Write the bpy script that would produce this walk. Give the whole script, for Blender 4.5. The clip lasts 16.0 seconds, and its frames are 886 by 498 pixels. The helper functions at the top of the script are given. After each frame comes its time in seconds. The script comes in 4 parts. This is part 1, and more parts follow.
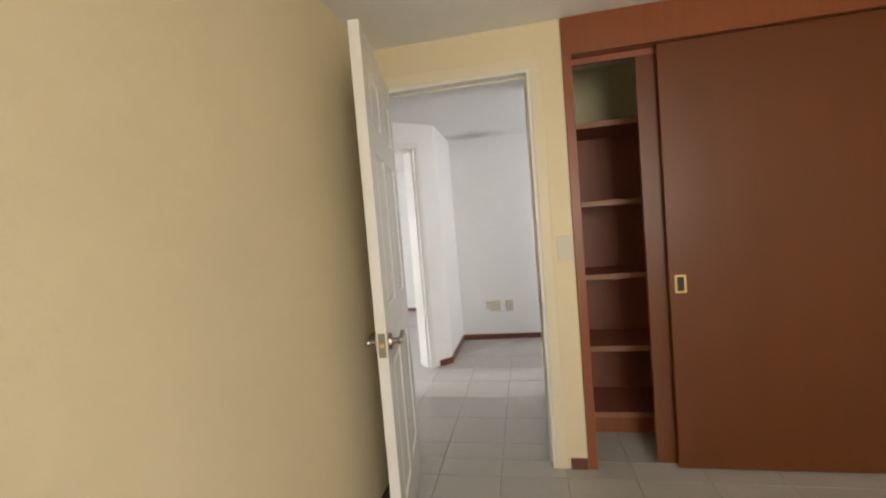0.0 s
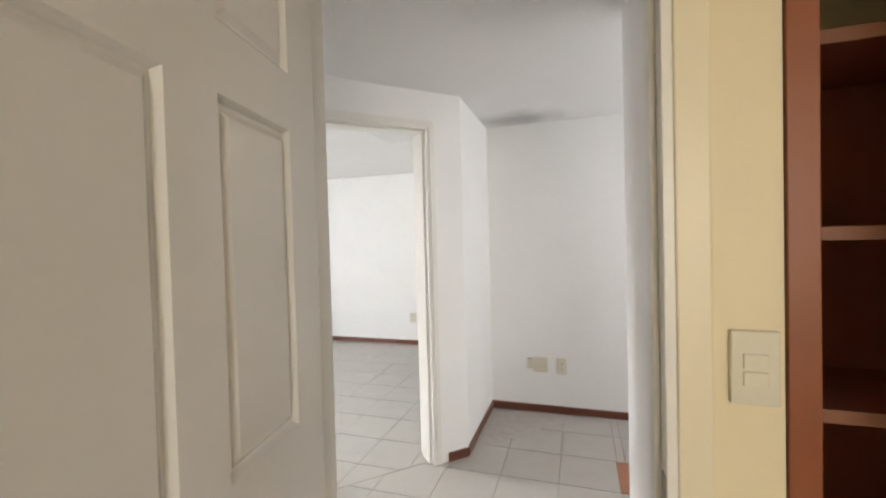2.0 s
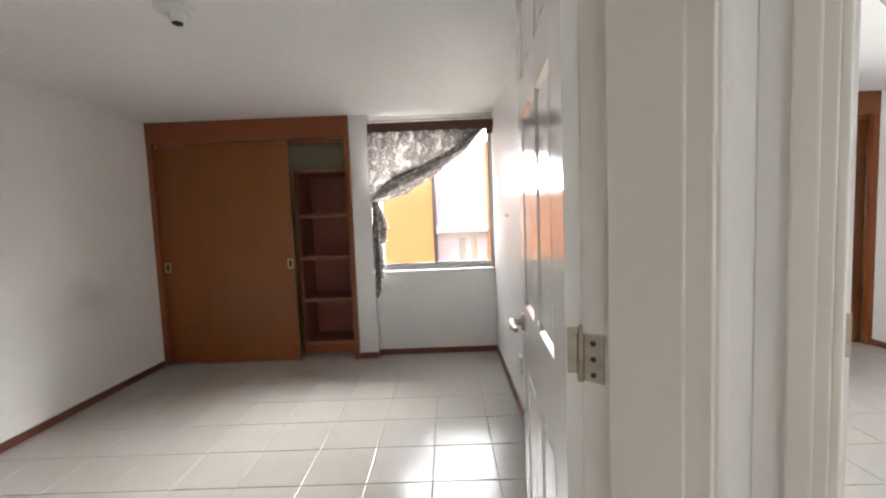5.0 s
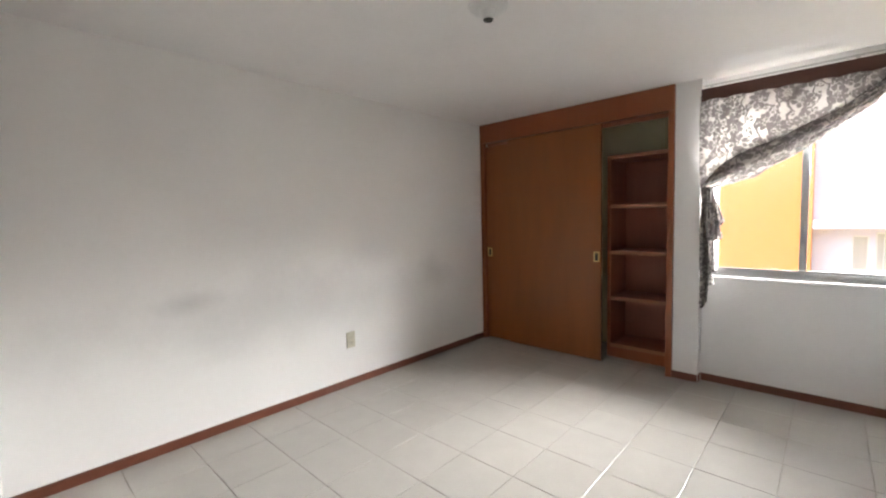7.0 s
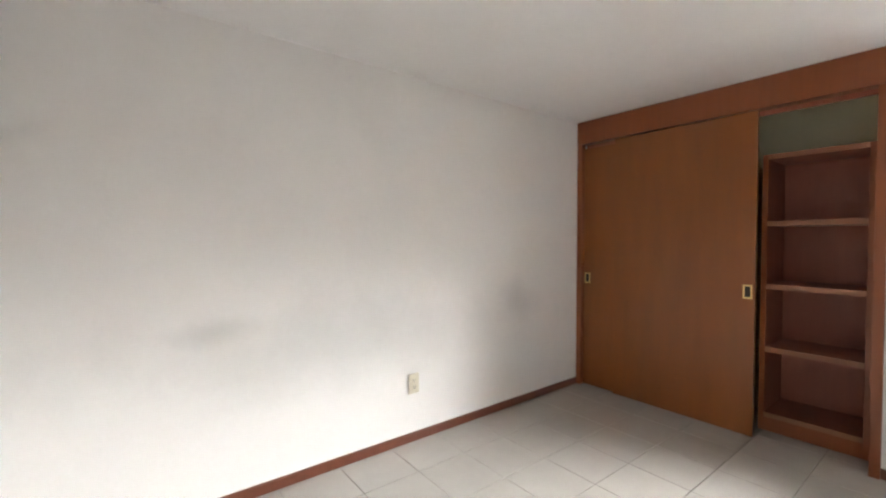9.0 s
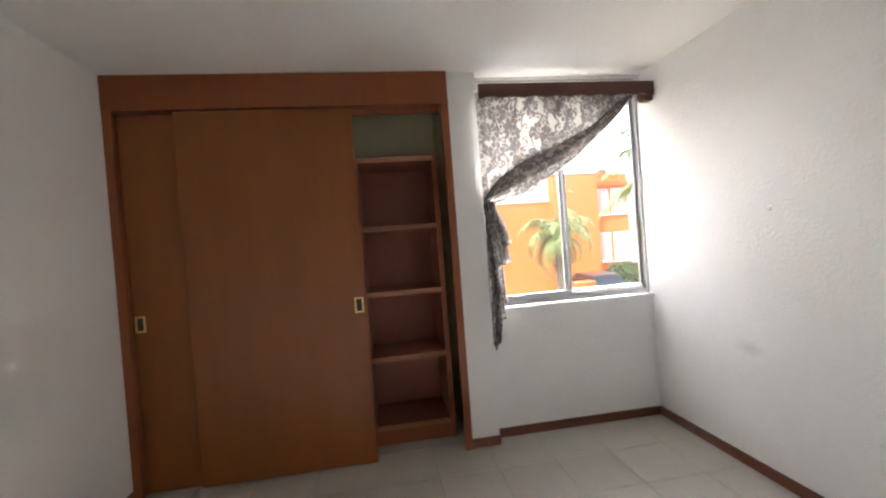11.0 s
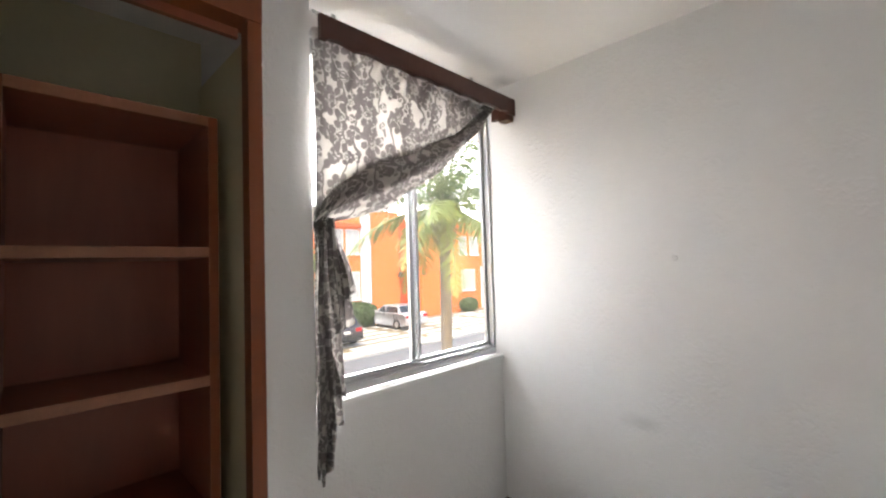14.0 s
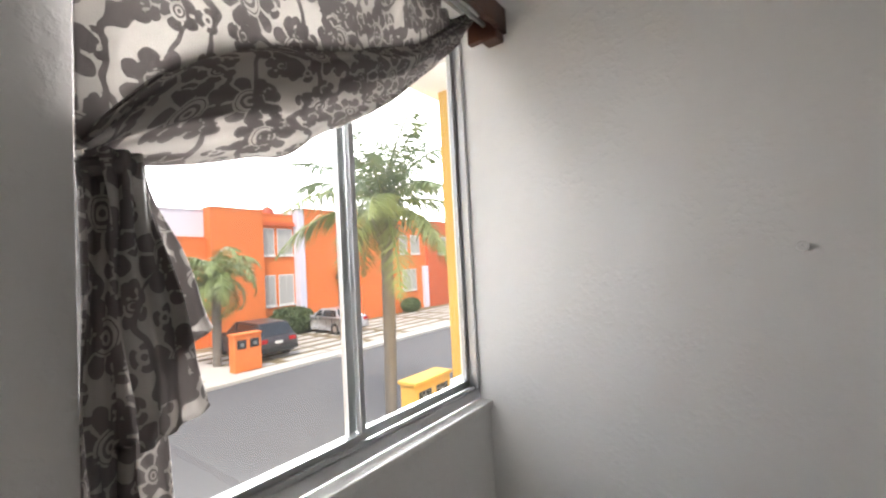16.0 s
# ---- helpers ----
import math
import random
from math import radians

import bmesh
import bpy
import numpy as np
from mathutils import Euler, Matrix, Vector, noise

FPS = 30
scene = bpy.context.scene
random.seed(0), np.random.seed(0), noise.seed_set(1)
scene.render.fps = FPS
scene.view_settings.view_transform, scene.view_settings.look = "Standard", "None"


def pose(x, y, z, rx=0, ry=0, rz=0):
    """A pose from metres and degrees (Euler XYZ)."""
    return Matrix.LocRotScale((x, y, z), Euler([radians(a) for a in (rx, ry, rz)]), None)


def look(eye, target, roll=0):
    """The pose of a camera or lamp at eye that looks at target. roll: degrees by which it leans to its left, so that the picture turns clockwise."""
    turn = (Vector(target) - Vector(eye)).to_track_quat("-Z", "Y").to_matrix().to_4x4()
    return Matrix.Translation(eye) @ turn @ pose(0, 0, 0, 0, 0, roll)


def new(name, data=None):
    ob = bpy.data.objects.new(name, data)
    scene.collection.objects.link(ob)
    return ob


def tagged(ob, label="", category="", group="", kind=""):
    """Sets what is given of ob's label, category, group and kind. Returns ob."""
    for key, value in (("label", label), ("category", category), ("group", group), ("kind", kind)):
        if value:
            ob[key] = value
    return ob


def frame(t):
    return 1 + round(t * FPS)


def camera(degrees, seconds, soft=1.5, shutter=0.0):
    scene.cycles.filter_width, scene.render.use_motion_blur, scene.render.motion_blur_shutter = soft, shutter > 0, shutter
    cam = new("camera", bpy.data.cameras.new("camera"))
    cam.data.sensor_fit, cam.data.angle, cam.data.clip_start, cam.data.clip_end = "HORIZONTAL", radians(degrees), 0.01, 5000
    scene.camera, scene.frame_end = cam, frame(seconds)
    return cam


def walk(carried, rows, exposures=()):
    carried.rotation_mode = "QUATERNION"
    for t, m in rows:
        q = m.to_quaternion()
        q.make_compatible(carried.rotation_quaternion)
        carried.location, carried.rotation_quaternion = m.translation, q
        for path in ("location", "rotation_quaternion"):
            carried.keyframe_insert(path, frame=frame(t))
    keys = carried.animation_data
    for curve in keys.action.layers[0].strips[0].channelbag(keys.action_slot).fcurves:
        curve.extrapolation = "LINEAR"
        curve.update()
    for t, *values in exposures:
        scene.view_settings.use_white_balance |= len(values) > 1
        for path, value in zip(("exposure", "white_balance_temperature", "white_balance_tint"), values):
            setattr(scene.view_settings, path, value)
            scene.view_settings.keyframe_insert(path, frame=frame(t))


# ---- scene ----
cam = camera(93.6, 16.0, soft=2.2)
PATH = [
    (0, (0.567, 0.597, 1.313), (0.18, 2.556, 1.215), -4.7),
    (0.5, (0.528, 0.979, 1.34), (0.18, 2.946, 1.242), -3.2),
    (1, (0.434, 1.351, 1.346), (0.133, 3.327, 1.258), -2.9),
    (1.5, (0.479, 1.693, 1.378), (0.07, 3.65, 1.336), -2.8),
    (2, (0.486, 1.974, 1.393), (-0.13, 3.876, 1.35), -1.5),
    (2.5, (0.356, 2.284, 1.355), (-0.346, 4.157, 1.318), -2.4),
    (3, (0.279, 2.563, 1.348), (-0.631, 4.343, 1.302), -3.0),
    (3.5, (0.209, 2.837, 1.325), (-1.13, 4.322, 1.265), -3.6),
    (4, (0.029, 3.067, 1.313), (-1.635, 4.173, 1.224), -2.6),
    (4.5, (-0.182, 3.186, 1.321), (-2.078, 3.811, 1.203), -2.8),
    (5, (-0.317, 3.244, 1.316), (-2.312, 3.226, 1.17), -2.2),
    (5.2, (-0.327, 3.26, 1.322), (-2.302, 2.988, 1.165), -0.9),
    (7.3, (-0.67, 3.276, 1.307), (-2.009, 1.797, 1.173), -1.7),
    (7.5, (-0.701, 3.191, 1.303), (-1.953, 1.638, 1.165), -1.7),
    (8, (-0.766, 3.021, 1.31), (-1.881, 1.37, 1.129), -2.4),
    (8.5, (-0.91, 2.852, 1.285), (-1.854, 1.096, 1.126), -1.7),
    (9, (-1.035, 2.682, 1.293), (-2.255, 1.098, 1.24), -0.0),
    (9.5, (-1.124, 2.504, 1.329), (-2.817, 1.44, 1.28), -1.1),
    (10, (-1.278, 2.313, 1.285), (-3.205, 1.782, 1.208), -3.5),
    (10.2, (-1.373, 2.226, 1.275), (-3.341, 1.874, 1.212), -3.9),
    (12.3, (-2.254, 1.658, 1.269), (-3.974, 2.678, 1.308), -2.9),
    (12.5, (-2.321, 1.675, 1.277), (-3.987, 2.78, 1.337), -3.1),
    (13, (-2.53, 1.636, 1.307), (-3.957, 3.036, 1.367), -5.7),
    (13.5, (-2.732, 1.719, 1.298), (-4.124, 3.153, 1.376), -3.1),
    (14, (-2.917, 1.843, 1.318), (-4.322, 3.263, 1.402), -1.8),
    (14.5, (-3.125, 1.917, 1.308), (-4.447, 3.414, 1.415), -1.5),
    (15, (-3.295, 1.973, 1.303), (-4.508, 3.561, 1.374), -2.5),
    (15.5, (-3.409, 2.164, 1.307), (-4.627, 3.75, 1.346), -3.0),
    (16, (-3.54, 2.398, 1.325), (-4.727, 4.007, 1.394), -3.0),
]
EXPOSURE = [(0, 2.65), (0.5, 2.75), (1.0, 2.85), (2.0, 2.75), (3.0, 2.5), (3.5, 2.5), (4.0, 2.4), (4.5, 2.45), (5.0, 2.8), (7.5, 3.0), (9.0, 3.35), (10.0, 2.95), (12.5, 2.75), (13.5, 2.55), (14.5, 2.45), (15.5, 2.1), (16.0, 1.75)]
walk(cam, [(t, look(eye, target, roll)) for t, eye, target, roll in PATH], EXPOSURE)


# ---- light ----
SKY_GLOW = 3.0
world = bpy.data.worlds.new("sky")
scene.world = world
world.use_nodes = True
wn = world.node_tree.nodes
sky = wn.new("ShaderNodeTexSky")
sky.sky_type = "NISHITA"
sky.sun_disc = False
sky.sun_elevation = radians(58)
sky.sun_rotation = radians(142)
sky.air_density, sky.dust_density, sky.ozone_density = 1.0, 4.0, 1.0
wn["Background"].inputs[1].default_value = 0.08
world.node_tree.links.new(sky.outputs[0], wn["Background"].inputs[0])

sun = new("sun", bpy.data.lights.new("sun", "SUN"))
sun.data.energy, sun.data.angle, sun.data.color = 1.0, radians(12), (1.0, 0.95, 0.88)
sun.matrix_world = look((0, 0, 40), (0 - 14, 0 + 18, 0))


def area_lamp(name, eye, target, w, h, watts, colour):
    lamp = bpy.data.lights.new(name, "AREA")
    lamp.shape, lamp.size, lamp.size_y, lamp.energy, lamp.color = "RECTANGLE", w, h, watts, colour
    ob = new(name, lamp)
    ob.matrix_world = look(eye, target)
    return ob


# Lamps a and b stand in for sky light at windows out of view.
area_lamp("window_light_a", (1.6, -1.14, 1.5), (1.6, 0, 1.35), 1.3, 1.2, 6.8, (1.0, 0.94, 0.82))
area_lamp("window_light_b", (-4.5, 4.5, 1.5), (-3.5, 4.6, 1.4), 1.1, 1.2, 9.5, (0.88, 0.94, 1.0))
# Fill lamp added past the hall's east end to brighten the hall.
area_lamp("hall_fill", (2.40, 4.5, 1.5), (1.5, 4.5, 1.4), 1.5, 1.5, 3.8, (0.98, 0.97, 1.0))
# Large panel added outdoors, high to the north, to brighten the curtained bedroom.
area_lamp("sky_fill_c", (-7.5, 7.4, 3.9), (-3.4, 3.0, 1.1), 6.6, 3.0, 880, (0.98, 0.975, 0.98))
# Narrow-spread lamp added behind the pane so the far walls get more light.
opening = area_lamp("sky_fill_c_deep", (-4.74, 3.02, 1.82), (-2.0, 2.30, 1.42), 0.80, 0.50, 3.1, (0.98, 0.975, 0.98))
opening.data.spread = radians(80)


# ---- materials ----
def mat(name, colour, rough=0.6, var=0.08, scale=6.0, bump=0.0, bump_scale=60.0, metal=0.0, stretch=(1, 1, 1), spec=0.5, coat=0.0, rand=0.0, fine=0.0):
    """A surface with two scales of variation in real-world size."""
    m = bpy.data.materials.new(name)
    m.use_nodes = True
    nt = m.node_tree
    n, link = nt.nodes, nt.links.new
    b = n["Principled BSDF"]
    geo = n.new("ShaderNodeNewGeometry")
    mp = n.new("ShaderNodeMapping")
    mp.inputs["Scale"].default_value = stretch
    link(geo.outputs["Position"], mp.inputs["Vector"])
    big = n.new("ShaderNodeTexNoise")
    big.inputs["Scale"].default_value, big.inputs["Detail"].default_value = scale, 5
    link(mp.outputs[0], big.inputs["Vector"])
    small = n.new("ShaderNodeTexNoise")
    small.inputs["Scale"].default_value, small.inputs["Detail"].default_value = scale * 9, 4
    link(mp.outputs[0], small.inputs["Vector"])
    add = n.new("ShaderNodeMath")
    add.operation = "MULTIPLY_ADD"
    link(small.outputs[0], add.inputs[0])
    add.inputs[1].default_value = 0.5 + fine
    link(big.outputs[0], add.inputs[2])
    last = add
    if rand:
        info = n.new("ShaderNodeObjectInfo")
        r = n.new("ShaderNodeMath")
        r.operation = "MULTIPLY_ADD"
        link(info.outputs["Random"], r.inputs[0])
        r.inputs[1].default_value = rand
        link(add.outputs[0], r.inputs[2])
        last = r
    ramp = n.new("ShaderNodeMapRange")
    ramp.inputs["From Min"].default_value, ramp.inputs["From Max"].default_value = 0.0, 1.5 + fine + rand
    ramp.inputs["To Min"].default_value, ramp.inputs["To Max"].default_value = 1 - 1.9 * var, 1 + 1.9 * var
    link(last.outputs[0], ramp.inputs["Value"])
    mul = n.new("ShaderNodeVectorMath")
    mul.operation = "SCALE"
    mul.inputs[0].default_value = colour[:3]
    link(ramp.outputs[0], mul.inputs["Scale"])
    mul.name = "tint"
    link(mul.outputs[0], b.inputs["Base Color"])
    rr = n.new("ShaderNodeMapRange")
    rr.inputs["From Min"].default_value, rr.inputs["From Max"].default_value = 0.0, 1.0
    rr.inputs["To Min"].default_value, rr.inputs["To Max"].default_value = max(0.02, rough - 0.06), min(1, rough + 0.06)
    link(big.outputs[0], rr.inputs["Value"])
    link(rr.outputs[0], b.inputs["Roughness"])
    b.inputs["Metallic"].default_value = metal
    b.inputs["Specular IOR Level"].default_value = spec
    b.inputs["Coat Weight"].default_value = coat
    b.inputs["Coat Roughness"].default_value = 0.12
    if bump:
        bt = n.new("ShaderNodeTexNoise")
        bt.inputs["Scale"].default_value, bt.inputs["Detail"].default_value = bump_scale, 6
        link(mp.outputs[0], bt.inputs["Vector"])
        bp = n.new("ShaderNodeBump")
        bp.inputs["Strength"].default_value, bp.inputs["Distance"].default_value = bump, 0.01
        link(bt.outputs[0], bp.inputs["Height"])
        link(bp.outputs[0], b.inputs["Normal"])
    return m


def stain(m, centre, size, dark, noise_scale=3.0):
    """Grime, and one shadow spot, of an uneven shape: an ellipsoid broken up by noise, laid over the paint of m."""
    nt = m.node_tree
    n, link = nt.nodes, nt.links.new
    old = nt.nodes["Principled BSDF"].inputs["Base Color"].links[0].from_socket
    geo = n.new("ShaderNodeNewGeometry")
    sub = n.new("ShaderNodeVectorMath")
    sub.operation = "SUBTRACT"
    link(geo.outputs["Position"], sub.inputs[0])
    sub.inputs[1].default_value = centre
    div = n.new("ShaderNodeVectorMath")
    div.operation = "DIVIDE"
    link(sub.outputs[0], div.inputs[0])
    div.inputs[1].default_value = size
    ln = n.new("ShaderNodeVectorMath")
    ln.operation = "LENGTH"
    link(div.outputs[0], ln.inputs[0])
    no = n.new("ShaderNodeTexNoise")
    no.inputs["Scale"].default_value, no.inputs["Detail"].default_value = noise_scale, 5
    link(geo.outputs["Position"], no.inputs["Vector"])
    ad = n.new("ShaderNodeMath")
    ad.operation = "MULTIPLY_ADD"
    link(no.outputs[0], ad.inputs[0])
    ad.inputs[1].default_value = 1.2
    link(ln.outputs["Value"], ad.inputs[2])
    mr = n.new("ShaderNodeMapRange")
    mr.interpolation_type = "SMOOTHSTEP"
    mr.inputs["From Min"].default_value, mr.inputs["From Max"].default_value = 0.55, 1.6
    mr.inputs["To Min"].default_value, mr.inputs["To Max"].default_value = dark, 1.0
    link(ad.outputs[0], mr.inputs["Value"])
    sc = n.new("ShaderNodeVectorMath")
    sc.operation = "SCALE"
    link(old, sc.inputs[0])
    link(mr.outputs[0], sc.inputs["Scale"])
    link(sc.outputs[0], nt.nodes["Principled BSDF"].inputs["Base Color"])
    return m


def lumps(m, strength=0.5):
    """Lumpy roller paint over rough plaster."""
    nt = m.node_tree
    n, link = nt.nodes, nt.links.new
    geo = n.new("ShaderNodeNewGeometry")
    fine = n.new("ShaderNodeTexNoise")
    fine.inputs["Scale"].default_value, fine.inputs["Detail"].default_value = 55, 3
    wide = n.new("ShaderNodeTexNoise")
    wide.inputs["Scale"].default_value, wide.inputs["Detail"].default_value = 11, 4
    cl = n.new("ShaderNodeMapRange")
    cl.inputs["From Min"].default_value, cl.inputs["From Max"].default_value = 0.46, 0.82
    link(geo.outputs["Position"], fine.inputs["Vector"])
    link(geo.outputs["Position"], wide.inputs["Vector"])
    link(fine.outputs[0], cl.inputs["Value"])
    ml = n.new("ShaderNodeMath")
    ml.operation = "MULTIPLY"
    link(cl.outputs[0], ml.inputs[0])
    w2 = n.new("ShaderNodeMapRange")
    w2.inputs["From Min"].default_value, w2.inputs["From Max"].default_value = 0.36, 0.58
    link(wide.outputs[0], w2.inputs["Value"])
    link(w2.outputs[0], ml.inputs[1])
    a = n.new("ShaderNodeMath")
    a.operation = "MULTIPLY_ADD"
    link(wide.outputs[0], a.inputs[0])
    a.inputs[1].default_value = 0.35
    link(ml.outputs[0], a.inputs[2])
    bp = n.new("ShaderNodeBump")
    bp.inputs["Strength"].default_value, bp.inputs["Distance"].default_value = strength, 0.006
    link(a.outputs[0], bp.inputs["Height"])
    link(bp.outputs[0], n["Principled BSDF"].inputs["Normal"])
    return m


WHITE = lumps(mat("white_wall_paint", (0.85, 0.84, 0.82), 0.55, 0.03, 2.5), 0.10)
WHITE_C = lumps(mat("white_wall_paint_lumpy", (0.85, 0.845, 0.84), 0.5, 0.03, 2.5), 0.3)
WHITE_L = lumps(mat("white_wall_paint_scuffed", (0.87, 0.86, 0.84), 0.55, 0.03, 2.5), 0.10)
stain(WHITE_L, (-2.0, 0.487, 0.72), (1.55, 0.4, 0.36), 0.84, 2.6)
stain(WHITE_L, (-3.45, 0.487, 0.80), (0.34, 0.4, 0.20), 0.86, 3.0)
stain(WHITE_L, (-1.35, 0.487, 0.85), (0.25, 0.4, 0.10), 0.82, 4.0)
# Faint shadow spot low on the north wall, put into the paint colour.
stain(WHITE_C, (-3.6, 3.71, 0.62), (0.12, 0.3, 0.05), 0.84, 5.0)
HALL_CEIL = stain(lumps(mat("hall_ceiling_paint", (0.80, 0.79, 0.78), 0.7, 0.03, 2.0), 0.2), (0.05, 5.2, 2.3), (0.5, 0.26, 0.2), 0.55, 3.0)
CEIL = stain(lumps(mat("ceiling_paint", (0.87, 0.86, 0.85), 0.7, 0.03, 2.0), 0.2), (-4.22, 3.66, 2.3), (0.10, 0.12, 0.1), 0.62, 6.0)
YELLOW = lumps(mat("pale_yellow_wall_paint", (0.77, 0.665, 0.46), 0.5, 0.04, 2.5), 0.08)
CREAM = mat("cream_closet_paint", (0.74, 0.68, 0.47), 0.7, 0.06, 4.0, 0.1)
DOORPAINT = mat("white_door_enamel", (0.80, 0.79, 0.77), 0.13, 0.01, 3.0)
TRIMPAINT = mat("white_frame_enamel", (0.80, 0.78, 0.73), 0.37, 0.02, 4.0)
TRIM_A = mat("cream_casing_enamel", (0.78, 0.70, 0.52), 0.38, 0.02, 4.0, 0.01, 40)
TILE = mat("cream_floor_tile", (0.45, 0.425, 0.385), 0.17, 0.06, 9.0, rand=0.2, fine=0.3, spec=0.32)
GROUT = mat("grey_grout", (0.40, 0.37, 0.33), 0.9, 0.15, 20, 0.2)
WOOD = mat("red_brown_laminate", (0.245, 0.068, 0.020), 0.37, 0.10, 5.0, 0.0, stretch=(6, 6, 0.5), fine=-0.38)
WOOD_DOOR = mat("brown_laminate_panel", (0.225, 0.068, 0.012), 0.33, 0.12, 2.5, 0.0, stretch=(4, 4, 0.6), fine=-0.38)
WOOD_A = mat("dark_brown_laminate_panel", (0.135, 0.036, 0.006), 0.37, 0.10, 2.5, 0.0, stretch=(4, 4, 0.6), fine=-0.38)
WOOD_IN = mat("dark_shelf_laminate", (0.30, 0.098, 0.056), 0.5, 0.12, 5.0, 0.0, stretch=(4, 4, 0.7), fine=-0.38)
EDGE = mat("worn_shelf_edge", (0.32, 0.135, 0.07), 0.45, 0.2, 12.0, 0.05, 90)
BASEB = mat("brown_baseboard_tile", (0.15, 0.05, 0.028), 0.35, 0.2, 8.0, 0.05, 50, stretch=(2, 2, 6))
BRASS = mat("brass", (0.78, 0.56, 0.24), 0.3, 0.1, 30, metal=1.0)
HOLLOW_SHADE = mat("painted_hollow_shade", (0.03, 0.02, 0.015), 0.6, 0.1)
STEEL = mat("brushed_nickel", (0.36, 0.32, 0.27), 0.32, 0.12, 40, metal=1.0)
OLDSTEEL = mat("tarnished_hinge_steel", (0.40, 0.36, 0.29), 0.42, 0.25, 60, metal=0.9)
ALU = mat("aluminium_frame", (0.48, 0.485, 0.49), 0.35, 0.08, 20, metal=0.85)
PLASTIC = mat("ivory_plastic", (0.66, 0.62, 0.50), 0.38, 0.04, 20)
PLASTIC_W = mat("white_plastic", (0.80, 0.80, 0.79), 0.37, 0.03, 20)
BLACK = mat("black_plastic", (0.02, 0.02, 0.02), 0.4, 0.1)
ROD = mat("steel_curtain_rod", (0.5, 0.5, 0.5), 0.35, 0.1, metal=0.8)
RAILWOOD = mat("dark_valance_wood", (0.085, 0.030, 0.020), 0.4, 0.2, 6.0, 0.06, 80, stretch=(4, 1, 8))


def glass(name, colour=(1, 1, 1), rough=0.0, veil=0.0):
    m = bpy.data.materials.new(name)
    m.use_nodes = True
    n, link = m.node_tree.nodes, m.node_tree.links.new
    n.remove(n["Principled BSDF"])
    tr = n.new("ShaderNodeBsdfTransparent")
    tr.inputs[0].default_value = (*colour, 1)
    gl = n.new("ShaderNodeBsdfGlossy")
    gl.inputs["Roughness"].default_value = rough
    mx = n.new("ShaderNodeMixShader")
    lw = n.new("ShaderNodeLayerWeight")
    pw = n.new("ShaderNodeMath")
    pw.operation = "POWER"
    link(lw.outputs["Facing"], pw.inputs[0])
    pw.inputs[1].default_value = 5.0
    ma = n.new("ShaderNodeMath")
    ma.operation = "MULTIPLY_ADD"
    link(pw.outputs[0], ma.inputs[0])
    ma.inputs[1].default_value, ma.inputs[2].default_value = 0.8, 0.03
    link(ma.outputs[0], mx.inputs[0])
    link(tr.outputs[0], mx.inputs[1])
    link(gl.outputs[0], mx.inputs[2])
    # A thin white scatter in the pane imitates bright haze over the view.
    veil_scatter = n.new("ShaderNodeBsdfTranslucent")
    veil_scatter.inputs[0].default_value = (0.9, 0.88, 0.85, 1)
    veil_mix = n.new("ShaderNodeMixShader")
    veil_mix.inputs[0].default_value = veil
    link(mx.outputs[0], veil_mix.inputs[1])
    link(veil_scatter.outputs[0], veil_mix.inputs[2])
    link(veil_mix.outputs[0], n["Material Output"].inputs[0])
    return m


# Pane carries a slight painted haze.
PANE = glass("veiled_window_pane", (0.97, 0.98, 0.98), veil=0.004)
SHADE = mat("frosted_glass_shade", (0.72, 0.76, 0.74), 0.15, 0.05, 10)
SHADE.node_tree.nodes["Principled BSDF"].inputs["Transmission Weight"].default_value = 0.45


